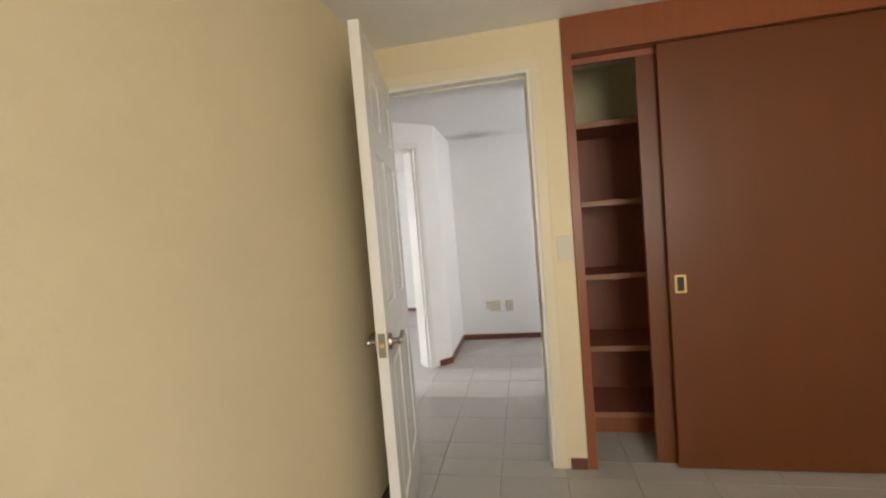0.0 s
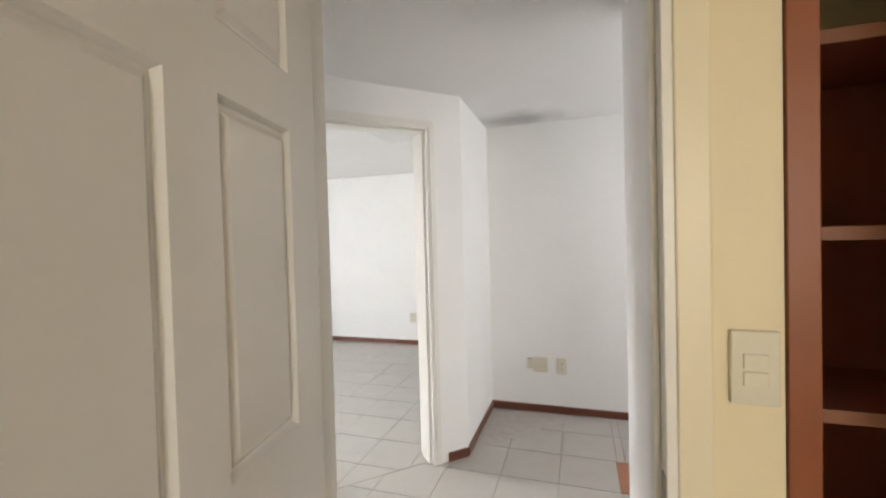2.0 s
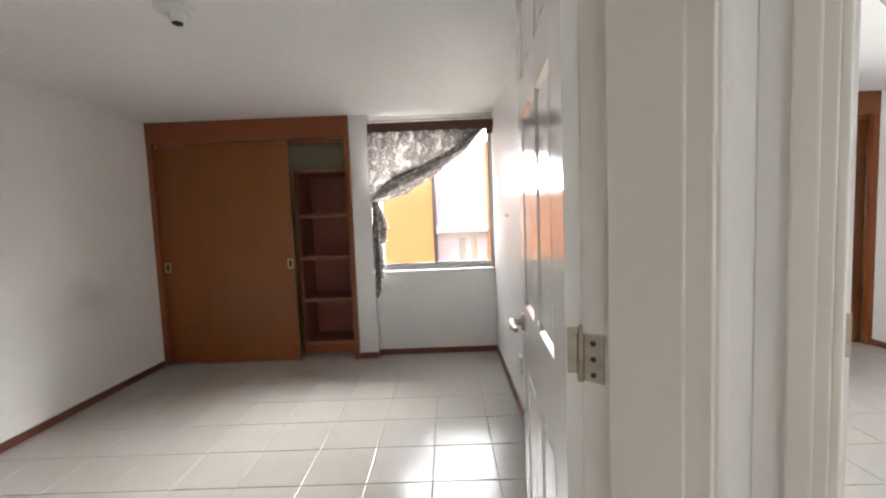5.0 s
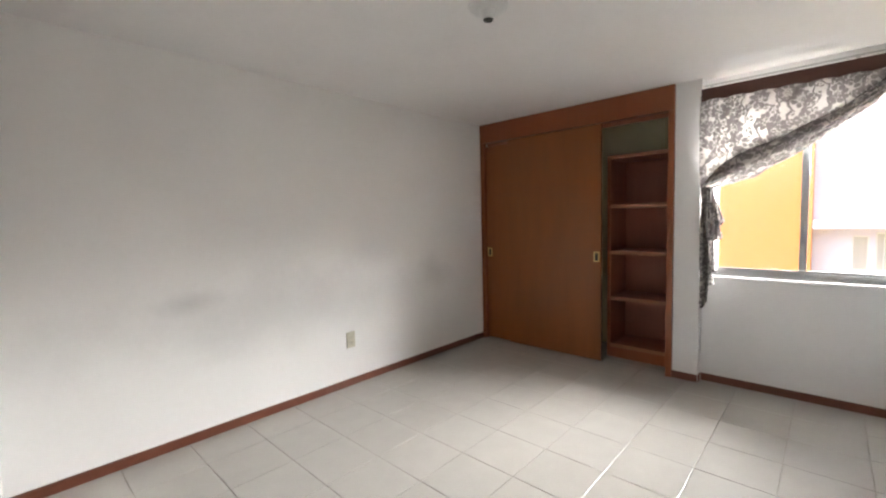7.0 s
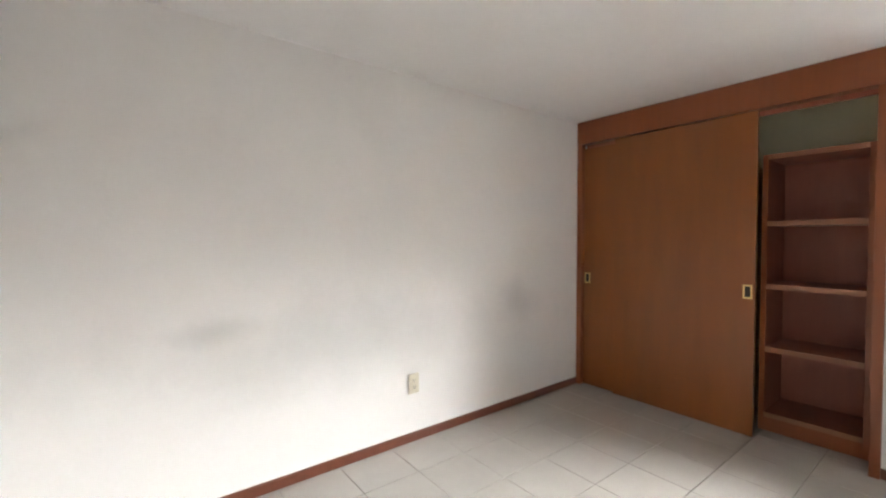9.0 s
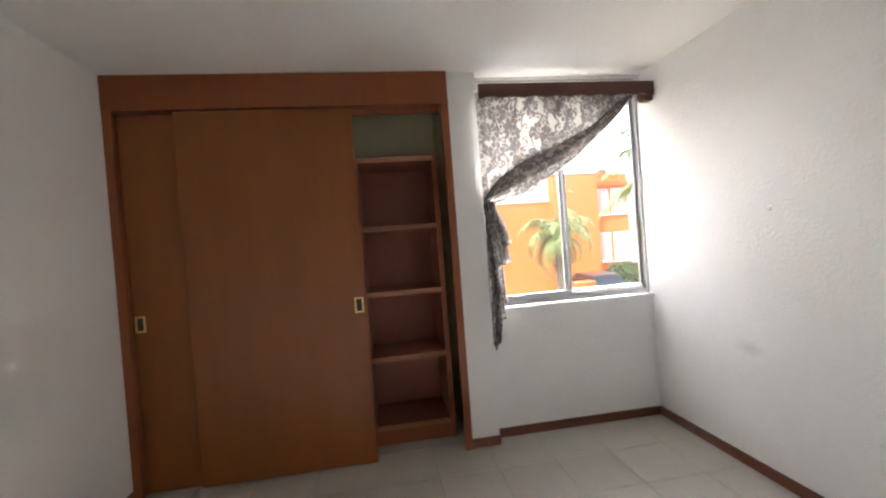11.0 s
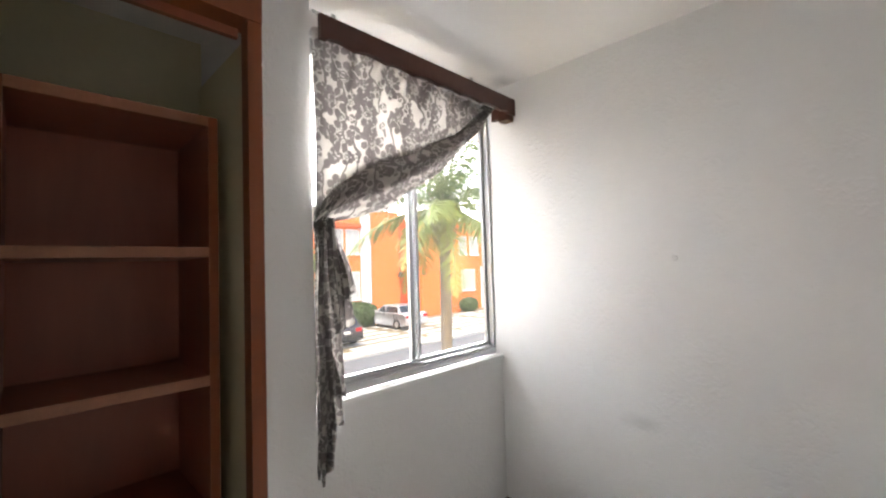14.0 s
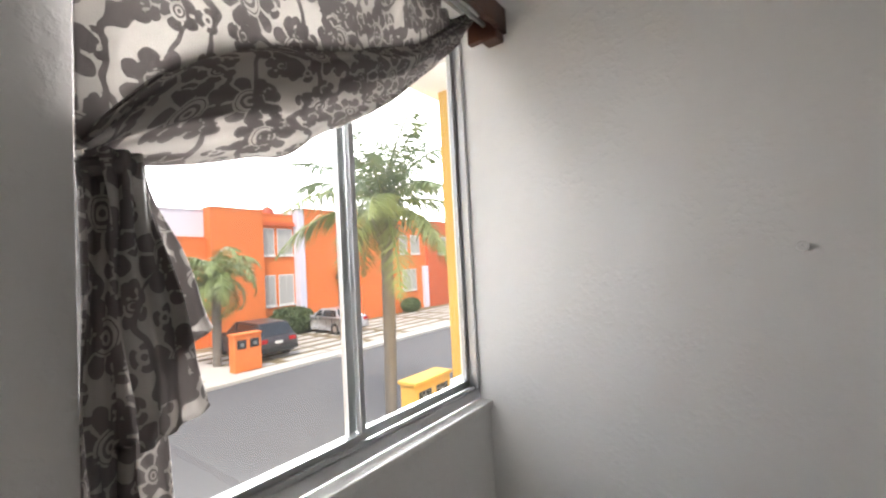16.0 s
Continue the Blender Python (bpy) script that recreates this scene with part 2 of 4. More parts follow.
def curtain_cloth():
    m = bpy.data.materials.new("printed_curtain_cloth")
    m.use_nodes = True
    n, link = m.node_tree.nodes, m.node_tree.links.new
    b = n["Principled BSDF"]
    uv = n.new("ShaderNodeUVMap")
    nz = n.new("ShaderNodeTexNoise")
    nz.inputs["Scale"].default_value = 14
    link(uv.outputs[0], nz.inputs["Vector"])
    nm = n.new("ShaderNodeVectorMath")
    nm.operation = "MULTIPLY_ADD"
    link(nz.outputs["Color"], nm.inputs[0])
    nm.inputs[1].default_value = (0.022, 0.022, 0)
    link(uv.outputs[0], nm.inputs[2])

    def math(op, a, bb=None, c=None):
        k = n.new("ShaderNodeMath")
        k.operation = op
        for i, v in enumerate((a, bb, c)):
            if v is None:
                continue
            if isinstance(v, (int, float)):
                k.inputs[i].default_value = v
            else:
                link(v, k.inputs[i])
        return k.outputs[0]

    def flowers(scale, off, petals, radius, rings):
        o = n.new("ShaderNodeVectorMath")
        o.operation = "ADD"
        link(nm.outputs[0], o.inputs[0])
        o.inputs[1].default_value = off
        vo = n.new("ShaderNodeTexVoronoi")
        vo.voronoi_dimensions = "2D"
        vo.inputs["Scale"].default_value = scale
        vo.inputs["Randomness"].default_value = 0.55
        link(o.outputs[0], vo.inputs["Vector"])
        sc = n.new("ShaderNodeVectorMath")
        sc.operation = "SUBTRACT"
        link(o.outputs[0], sc.inputs[0])
        link(vo.outputs["Position"], sc.inputs[1])
        sp = n.new("ShaderNodeSeparateXYZ")
        link(sc.outputs[0], sp.inputs[0])
        ang = math("ARCTAN2", sp.outputs[1], sp.outputs[0])
        wob = math("ABSOLUTE", math("SINE", math("MULTIPLY", ang, petals / 2)))
        d = vo.outputs["Distance"]
        edge = math("MULTIPLY_ADD", math("POWER", wob, 0.6), radius * 0.42, radius * 0.58)
        petal = math("MULTIPLY", math("LESS_THAN", d, edge), math("GREATER_THAN", d, radius * 0.46))
        veins = math("MAXIMUM", math("GREATER_THAN", wob, 0.30), math("GREATER_THAN", d, radius * 0.74))
        ripple = math("MULTIPLY", math("LESS_THAN", d, radius * 0.40), math("GREATER_THAN", math("SINE", math("MULTIPLY", d, rings / radius)), 0.0))
        return math("MAXIMUM", math("MULTIPLY", petal, veins), ripple)

    f1 = flowers(7.4, (0, 0, 0), 8, 0.44, 34.0)
    f2 = flowers(9.5, (0.37, 0.21, 0), 5, 0.30, 30.0)
    f3 = flowers(13.0, (0.11, 0.52, 0), 3, 0.27, 16.0)
    wv = n.new("ShaderNodeTexWave")
    wv.inputs["Scale"].default_value, wv.inputs["Distortion"].default_value = 3.5, 12
    wv.inputs["Detail Scale"].default_value = 1.6
    link(nm.outputs[0], wv.inputs["Vector"])
    stems = math("GREATER_THAN", wv.outputs["Fac"], 0.92)
    pat = math("MAXIMUM", math("MAXIMUM", f1, f2), math("MAXIMUM", f3, stems))
    mixc = n.new("ShaderNodeMix")
    mixc.data_type = "RGBA"
    link(pat, mixc.inputs["Factor"])
    mixc.inputs["A"].default_value = (0.58, 0.555, 0.53, 1)
    mixc.inputs["B"].default_value = (0.26, 0.24, 0.235, 1)
    link(mixc.outputs["Result"], b.inputs["Base Color"])
    b.inputs["Roughness"].default_value = 0.8
    weave = n.new("ShaderNodeTexNoise")
    weave.inputs["Scale"].default_value = 300
    link(uv.outputs[0], weave.inputs["Vector"])
    bp = n.new("ShaderNodeBump")
    bp.inputs["Strength"].default_value, bp.inputs["Distance"].default_value = 0.3, 0.002
    link(weave.outputs[0], bp.inputs["Height"])
    link(bp.outputs[0], b.inputs["Normal"])
    tl = n.new("ShaderNodeBsdfTranslucent")
    link(mixc.outputs["Result"], tl.inputs["Color"])
    mx = n.new("ShaderNodeMixShader")
    mx.inputs[0].default_value = 0.48
    link(b.outputs[0], mx.inputs[1])
    link(tl.outputs[0], mx.inputs[2])
    link(mx.outputs[0], n["Material Output"].inputs[0])
    return m


CLOTH = curtain_cloth()


# ---- mesh helpers ----
def bx(bm, x0, x1, y0, y1, z0, z1, bevel=0.0):
    m = Matrix.Translation(((x0 + x1) / 2, (y0 + y1) / 2, (z0 + z1) / 2)) @ Matrix.Diagonal((abs(x1 - x0), abs(y1 - y0), abs(z1 - z0), 1))
    g = bmesh.ops.create_cube(bm, size=1, matrix=m)
    if bevel:
        edges = {e for v in g["verts"] for e in v.link_edges}
        bmesh.ops.bevel(bm, geom=list(edges), offset=bevel, segments=2, affect="EDGES", profile=0.6)
    return bm


def cyl(bm, p, q, r0, r1=None, n=16):
    p, q = Vector(p), Vector(q)
    m = Matrix.Translation((p + q) / 2) @ (q - p).to_track_quat("Z", "Y").to_matrix().to_4x4()
    bmesh.ops.create_cone(bm, cap_ends=True, segments=n, radius1=r0, radius2=r0 if r1 is None else r1, depth=(q - p).length, matrix=m)
    return bm


def cube(x0, x1, y0, y1, z0, z1, bevel=0.0):
    return bx(bmesh.new(), x0, x1, y0, y1, z0, z1, bevel)


def mesh_of(name, bm, material, smooth=False):
    bmesh.ops.recalc_face_normals(bm, faces=bm.faces)
    me = bpy.data.meshes.new(name)
    bm.to_mesh(me)
    bm.free()
    me.materials.append(material)
    if smooth:
        me.shade_smooth()
    return me


def part(name, bm, material, parent, label="", smooth=False):
    ob = new(name, mesh_of(name, bm, material, smooth))
    ob.parent = parent
    if label:
        tagged(ob, label)
    return ob


def thing(name, label, category, m=None, group="", kind=""):
    ob = new(name)
    ob.empty_display_size = 0.1
    if m is not None:
        ob.matrix_world = m
    return tagged(ob, label, category, group, kind)


def setting(name, bm, material, label, category, m=None):
    ob = new(name, mesh_of(name, bm, material))
    if m is not None:
        ob.matrix_world = m
    return tagged(ob, label, category, kind="structure")


H = 2.30
DOOR_H = 2.09

# ---- shell ----
M_C = pose(-0.236, 2.946, 0, 0, 0, 135)     # skewed wall with the door of the curtained bedroom
M_B = pose(-0.998, 3.748, 0, 0, 0, 45)      # skewed wall with the door of the far bedroom
T_W = 0.19


def wall_with_gap(length, x0, x1, h, thick, y0=0.0, before=0.0):
    bm = bmesh.new()
    bx(bm, -before, x0, y0, y0 + thick, 0, H)
    bx(bm, x1, length, y0, y0 + thick, 0, H)
    bx(bm, x0, x1, y0, y0 + thick, h, H)
    return bm


setting("wall_skew_1", wall_with_gap(1.13, 0.182, 0.97, DOOR_H, T_W, before=0.02), WHITE, "white painted skewed wall round a doorway", "wall", M_C)
setting("wall_skew_2", wall_with_gap(1.12, 0.07, 0.895, DOOR_H, T_W), WHITE, "white painted skewed wall round a doorway", "wall", M_B)
bm = bmesh.new()
bx(bm, -0.37, -0.165, 2.80, 2.864, 0, H)
bx(bm, 0.655, 0.81, 2.80, 2.864, 0, H)
bx(bm, -0.165, 0.655, 2.80, 2.864, DOOR_H, H)
setting("wall_a_front", bm, YELLOW, "pale yellow painted wall round an open door", "wall")
bm = bmesh.new()
bx(bm, -0.30, -0.165, 2.866, 2.93, 0, H)
bx(bm, 0.655, 0.673, 2.866, 2.93, 0, H)
bx(bm, -0.165, 0.655, 2.866, 2.93, DOOR_H, H)
setting("wall_hall_south", bm, WHITE, "white painted hall wall round a doorway", "wall")
setting("wall_a_west", cube(-0.37, -0.19, -1.2, 2.80, 0, H), YELLOW, "pale yellow painted bedroom wall", "wall")
setting("wall_c_east", cube(-0.55, -0.372, 0.3, 2.84, 0, H), WHITE, "white painted bedroom wall", "wall")
setting("wall_hall_east", cube(0.673, 0.81, 2.866, 3.82, 0, H), WHITE, "white painted hall wall", "wall")
setting("wall_hall_stub", cube(-0.36, -0.21, 4.54, 5.353, 0, H), WHITE, "white painted hall wall", "wall")
setting("wall_hall_north", cube(-0.36, 2.6, 5.353, 5.5, 0, H), WHITE, "white painted hall end wall with sockets", "wall")
setting("wall_stair_east", cube(2.45, 2.6, 2.8, 5.353, 0, H), WHITE, "white painted wall", "wall")
setting("wall_stair_south", cube(0.81, 2.45, 3.662, 3.80, 0, H), WHITE, "white painted wall", "wall")
setting("wall_c_south", cube(-4.95, -0.55, 0.34, 0.487, 0, H), WHITE_L, "white painted wall with grey scuffs", "wall")
setting("wall_c_north", cube(-4.45, -1.17, 3.71, 3.86, 0, H), WHITE_C, "lumpy white painted bedroom wall", "wall")
setting("wall_c_corner", cube(-1.17, -1.0, 3.66, 3.87, 0, H), WHITE, "white painted wall corner", "wall")
bm = bmesh.new()
bx(bm, -4.60, -4.33, 2.55, 3.71, 0, 0.80)
bx(bm, -4.60, -4.33, 2.55, 3.71, 2.22, H)
setting("wall_c_window", bm, WHITE_C, "white painted wall under the window", "wall")
setting("wall_c_pier", cube(-4.95, -4.245, 2.372, 2.549, 0, H), WHITE_C, "white painted pier beside the closet", "wall")
setting("wall_closet_c_back", cube(-5.0, -4.86, 0.487, 2.372, 0, H), CREAM, "cream painted closet back wall", "wall")
setting("wall_closet_c_side", cube(-4.859, -4.276, 2.362, 2.3715, 0, 2.10), CREAM, "cream painted closet side wall", "wall")
setting("wall_b_north", cube(-4.95, -0.36, 7.15, 7.3, 0, H), WHITE, "white painted bedroom wall", "wall")
setting("wall_b_east", cube(-0.36, -0.21, 5.5, 7.3, 0, H), WHITE, "white painted bedroom wall", "wall")
bm = bmesh.new()
bx(bm, -4.62, -4.45, 3.86, 5.25, 0, 0.82)
bx(bm, -4.62, -4.45, 3.86, 5.25, 2.2, H)
bx(bm, -4.95, -4.2, 5.10, 5.25, 0, H)
bx(bm, -5.0, -4.86, 5.25, 7.15, 0, H)
setting("wall_b_west", bm, WHITE, "white painted outer bedroom wall", "wall")
bm = bmesh.new()
bx(bm, -0.37, 0.9, -1.35, -1.2, 0, H)
bx(bm, 2.3, 3.5, -1.35, -1.2, 0, H)
bx(bm, 0.9, 2.3, -1.35, -1.2, 0, 0.85)
bx(bm, 0.9, 2.3, -1.35, -1.2, 2.15, H)
setting("wall_a_south", bm, YELLOW, "pale yellow painted window wall", "wall")
setting("wall_a_east", cube(3.3, 3.45, -1.2, 3.66, 0, H), YELLOW, "pale yellow painted bedroom wall", "wall")
setting("wall_closet_a_back", cube(0.81, 3.3, 3.60, 3.66, 0, H), CREAM, "cream painted closet back wall", "wall")
setting("wall_closet_a_side", cube(0.811, 0.83, 2.892, 3.60, 0, H), CREAM, "cream painted closet side wall", "wall")

setting("ceiling_c", cube(-5.0, -0.46, 0.3, 3.785, H, H + 0.12), CEIL, "white painted ceiling", "ceiling")
setting("ceiling_b", cube(-5.0, -0.29, 3.787, 7.3, H + 0.002, H + 0.12), CEIL, "white painted ceiling", "ceiling")
setting("ceiling_a", cube(-0.45, 3.5, -1.35, 2.865, H, H + 0.12), CEIL, "white painted ceiling", "ceiling")
setting("ceiling_hall", cube(-1.15, 2.6, 2.867, 5.5, H - 0.002, H + 0.11), HALL_CEIL, "white hall ceiling with a dark soot stain", "ceiling")

FLOOR_A = setting("floor_a", bx(cube(-0.45, 3.5, -1.35, 2.90, -0.15, -0.006), 0.81, 3.5, 2.9, 3.66, -0.15, -0.006), GROUT, "cream ceramic tile floor", "floor")
FLOOR_H = setting("floor_hall", cube(-1.1, 2.6, 2.902, 5.5, -0.15, -0.0074), GROUT, "cream ceramic tile floor", "floor")
FLOOR_C = setting("floor_c", cube(-5.0, -0.37, 0.3, 3.78, -0.15, -0.0062), GROUT, "cream ceramic tile floor", "floor")
FLOOR_B = setting("floor_b", cube(-5.0, -0.21, 3.782, 7.3, -0.15, -0.0064), GROUT, "cream ceramic tile floor", "floor")


# ---- baseboards ----
def baseboard(p, q, side, h=0.056):
    """A strip of tile skirting from p to q; side: +1 or -1, the way that it stands out."""
    p, q = Vector((*p, 0)), Vector((*q, 0))
    d = q - p
    m = Matrix.Translation(p) @ pose(0, 0, 0, 0, 0, math.degrees(math.atan2(d.y, d.x)))
    bm = cube(0, d.length, 0, 0.011 * side, 0, h)
    top = [e for e in bm.edges if all(v.co.z > h / 2 and abs(v.co.y) > 0.005 for v in e.verts)]
    bmesh.ops.bevel(bm, geom=top, offset=0.004, segments=2, affect="EDGES")
    setting("baseboard", bm, BASEB, "brown tile baseboard along the wall", "baseboard", m)


baseboard((-0.21, 5.353), (0.99, 5.353), -1)
baseboard((0.99, 5.353), (2.45, 5.353), -1)
baseboard((-0.21, 4.545), (-0.21, 5.342), -1)
baseboard((-0.31, 4.437), (-0.21, 4.537), -1)
baseboard((0.673, 3.0), (0.673, 3.82), 1)
baseboard((-0.19, -1.2), (-0.19, 2.79), -1)
baseboard((0.725, 2.80), (0.808, 2.80), -1)
baseboard((-0.56, 0.487), (-4.21, 0.487), -1)
baseboard((-0.55, 2.83), (-0.55, 0.5), -1)
baseboard((-4.33, 3.71), (-1.25, 3.71), -1)
baseboard((-4.33, 2.56), (-4.33, 3.70), -1)
baseboard((-4.245, 2.372), (-4.245, 2.549), -1)
baseboard((-4.256, 2.549), (-4.33, 2.549), -1)
baseboard((-4.13, 7.15), (-0.37, 7.15), -1)

# wooden tread at the head of the stairs
tread = thing("stair_tread", "brown wooden stair tread set in the hall floor", "stair tread", pose(0, 0, 0))
part("board", cube(0.685, 1.60, 4.37, 4.70, -0.02, 0.004, 0.004), EDGE, tread)


# ---- doors ----
def six_panel_leaf(parent, w, h, m, lever_z, levers=True):
    """A moulded leaf that starts at its hinge edge and runs along local x; lever_z: its lever's height."""
    t = 0.04
    x_cuts = [0.0, 0.115, w / 2 - 0.05, w / 2 + 0.05, w - 0.115, w]
    z_cuts = [0.0, 0.20, 0.80, 1.0, 1.62, 1.73, 1.94, h]
    bm = bmesh.new()
    for y in (-t / 2, t / 2):
        grid = [[bm.verts.new((x, y, z)) for z in z_cuts] for x in x_cuts]
        for i in range(5):
            for k in range(7):
                bm.faces.new((grid[i][k], grid[i + 1][k], grid[i + 1][k + 1], grid[i][k + 1]))
    bmesh.ops.recalc_face_normals(bm, faces=bm.faces)
    for f in bm.faces:
        if (f.normal.y > 0) != (f.calc_center_median().y > 0):
            f.normal_flip()
    mid_x = [(x_cuts[i] + x_cuts[i + 1]) / 2 for i in (1, 3)]
    mid_z = [(z_cuts[k] + z_cuts[k + 1]) / 2 for k in (1, 3, 5)]
    panels = []
    for f in bm.faces:
        c = f.calc_center_median()
        if min(abs(c.x - x) for x in mid_x) < 0.01 and min(abs(c.z - z) for z in mid_z) < 0.01:
            panels.append(f)
    bmesh.ops.inset_individual(bm, faces=panels, thickness=0.004, depth=0.0)
    bmesh.ops.inset_individual(bm, faces=panels, thickness=0.014, depth=-0.011)
    bmesh.ops.inset_individual(bm, faces=panels, thickness=0.010, depth=0.0)
    bmesh.ops.inset_individual(bm, faces=panels, thickness=0.018, depth=0.008)
    bmesh.ops.contextual_create(bm, geom=[])
    rim = [e for e in bm.edges if e.is_boundary]
    front = [e for e in rim if e.verts[0].co.y < 0]
    back = [e for e in rim if e.verts[0].co.y > 0]
    bmesh.ops.bridge_loops(bm, edges=front + back)
    leaf = part("leaf", bm, DOORPAINT, parent, "white enamelled six-panel door leaf")
    leaf.matrix_local = m
    if levers:
        for s in (-1, 1):
            hb = bmesh.new()
            cyl(hb, (w - 0.06, s * 0.020, lever_z), (w - 0.06, s * 0.031, lever_z), 0.032, 0.029, n=28)
            cyl(hb, (w - 0.06, s * 0.030, lever_z), (w - 0.06, s * 0.062, lever_z), 0.011)
            cyl(hb, (w - 0.05, s * 0.062, lever_z), (w - 0.125, s * 0.064, lever_z + 0.001), 0.012)
            cyl(hb, (w - 0.122, s * 0.064, lever_z + 0.001), (w - 0.178, s * 0.058, lever_z + 0.004), 0.012, 0.009)
            bmesh.ops.create_uvsphere(hb, u_segments=12, v_segments=8, radius=0.0125, matrix=Matrix.Translation((w - 0.056, s * 0.062, lever_z)))
            part("lever_handle", hb, STEEL, leaf, "brushed nickel lever handle")
        part("latch_plate", cube(w - 0.001, w + 0.002, -0.013, 0.013, lever_z - 0.045, lever_z + 0.045), STEEL, leaf)
        hb = cyl(bmesh.new(), (w, 0, lever_z), (w + 0.010, 0, lever_z), 0.008)
        part("latch_bolt", hb, BRASS, leaf)
    return leaf


def door_set(name, label, m, w, depth, leaf_m, side, hinge_x, levers=True, trims=(0.055, 0.055), near=None, lever_z=0.935):
    """A frame in an opening of width w, and its leaf; side: the y at which the leaf hangs."""
    d = thing(name, label, "door", m, kind="structure")
    e = 0.024
    part("jamb", cube(0.0005, e, -0.004, depth + 0.004, 0, DOOR_H - 0.0005, 0.002), TRIMPAINT, d)
    part("jamb", cube(w - e, w - 0.0005, -0.004, depth + 0.004, 0, DOOR_H - 0.0005, 0.002), TRIMPAINT, d)
    part("head", cube(e, w - e, -0.004, depth + 0.004, DOOR_H - e, DOOR_H - 0.0005, 0.002), TRIMPAINT, d)
    s0, s1 = (0.03, depth - 0.048) if side > depth / 2 else (0.048, depth - 0.03)
    part("stop", cube(e, e + 0.012, s0, s1, 0, DOOR_H - e - 0.012, 0.003), TRIMPAINT, d)
    part("stop", cube(w - e - 0.012, w - e, s0, s1, 0, DOOR_H - e - 0.012, 0.003), TRIMPAINT, d)
    part("stop", cube(e, w - e, s0, s1, DOOR_H - e - 0.012, DOOR_H - e, 0.003), TRIMPAINT, d)
    for k, (ya, yb) in enumerate(((-0.010, -0.0005), (depth + 0.0005, depth + 0.010))):
        cw = trims[k]
        if not cw:
            continue
        paint = near if near and k == 0 else TRIMPAINT
        part("casing", cube(-cw, 0.006, ya, yb, 0, DOOR_H - 0.006, 0.004), paint, d)
        part("casing", cube(w - 0.006, w + cw, ya, yb, 0, DOOR_H - 0.006, 0.004), paint, d)
        part("casing", cube(-cw, w + cw, ya, yb, DOOR_H - 0.006, DOOR_H + cw, 0.004), paint, d)
    leaf = six_panel_leaf(d, w - 0.03, DOOR_H - 0.022, leaf_m, lever_z, levers)
    out = 1 if side > depth / 2 else -1
    for z in (0.25, 1.062, 1.85):
        hx0, hx1 = (e, e + 0.003) if hinge_x < w / 2 else (w - e - 0.003, w - e)
        part("hinge", cube(hx0, hx1, side - out * 0.036, side, z - 0.041, z + 0.041), OLDSTEEL, d, "tarnished steel hinge leaf")
        kx = e + 0.004 if hinge_x < w / 2 else w - e - 0.004
        pin = bmesh.new()
        cyl(pin, (kx, side + out * 0.005, z - 0.043), (kx, side + out * 0.005, z + 0.043), 0.006, n=10)
        cyl(pin, (kx, side + out * 0.005, z + 0.043), (kx, side + out * 0.005, z + 0.058), 0.004, 0.003, n=8)
        part("hinge_pin", pin, OLDSTEEL, d)
        lp = part("hinge_leaf", cube(-0.003, -0.0005, -0.02, 0.017, z - 0.041, z + 0.041), OLDSTEEL, leaf)
        if z == 1.062:
            for dz in (-0.028, 0, 0.028):
                sx = hx0 - 0.001 if hinge_x > w / 2 else hx1 + 0.001
                part("screw", cyl(bmesh.new(), (sx - 0.001, side - out * 0.018, z + dz), (sx + 0.001, side - out * 0.018, z + dz), 0.005, n=8), BLACK, d)
    return d


# yellow bedroom's door: leaf stands open into the room
door_a = door_set("door_1", "open white six-panel door in a white frame", pose(-0.165, 2.80, 0), 0.82, 0.13,
                  pose(0.046, 0.016, 0.012, 0, 0, -79.6), 0.0, 0.0, trims=(0.05, 0), near=TRIM_A, lever_z=0.888)
part("strike_plate", cube(0.7935, 0.7965, 0.008, 0.034, 0.85, 0.95), STEEL, door_a)
# curtained bedroom's door: leaf folded back along the wall
door_c = door_set("door_2", "open white six-panel door folded back to the wall", M_C @ pose(0.182, 0, 0), 0.788, T_W,
                  pose(0.760, T_W + 0.012, 0.012, 0, 0, 40.5), T_W, 0.788, trims=(0.028, 0.05))
# far bedroom's door
door_b = door_set("door_3", "open white six-panel door into the far bedroom", M_B @ pose(0.07, 0, 0), 0.825, T_W,
                  pose(0.026, T_W + 0.012, 0.012, 0, 0, 134.5), T_W, 0.0, trims=(0.028, 0.05))


# ---- closets ----
def pull(parent, x, z, y):
    bm = bmesh.new()
    bx(bm, x - 0.026, x - 0.016, y - 0.004, y + 0.001, z - 0.045, z + 0.045, 0.001)
    bx(bm, x + 0.016, x + 0.026, y - 0.004, y + 0.001, z - 0.045, z + 0.045, 0.001)
    bx(bm, x - 0.016, x + 0.016, y - 0.004, y + 0.001, z + 0.035, z + 0.045, 0.001)
    bx(bm, x - 0.016, x + 0.016, y - 0.004, y + 0.001, z - 0.045, z - 0.035, 0.001)
    p = part("flush_pull", bm, BRASS, parent, "brass flush pull")
    # A flat dark plate; the hollow's shade is put into its colour.
    part("recess", cube(x - 0.016, x + 0.016, y - 0.0015, y + 0.0005, z - 0.035, z + 0.035), HOLLOW_SHADE, p)


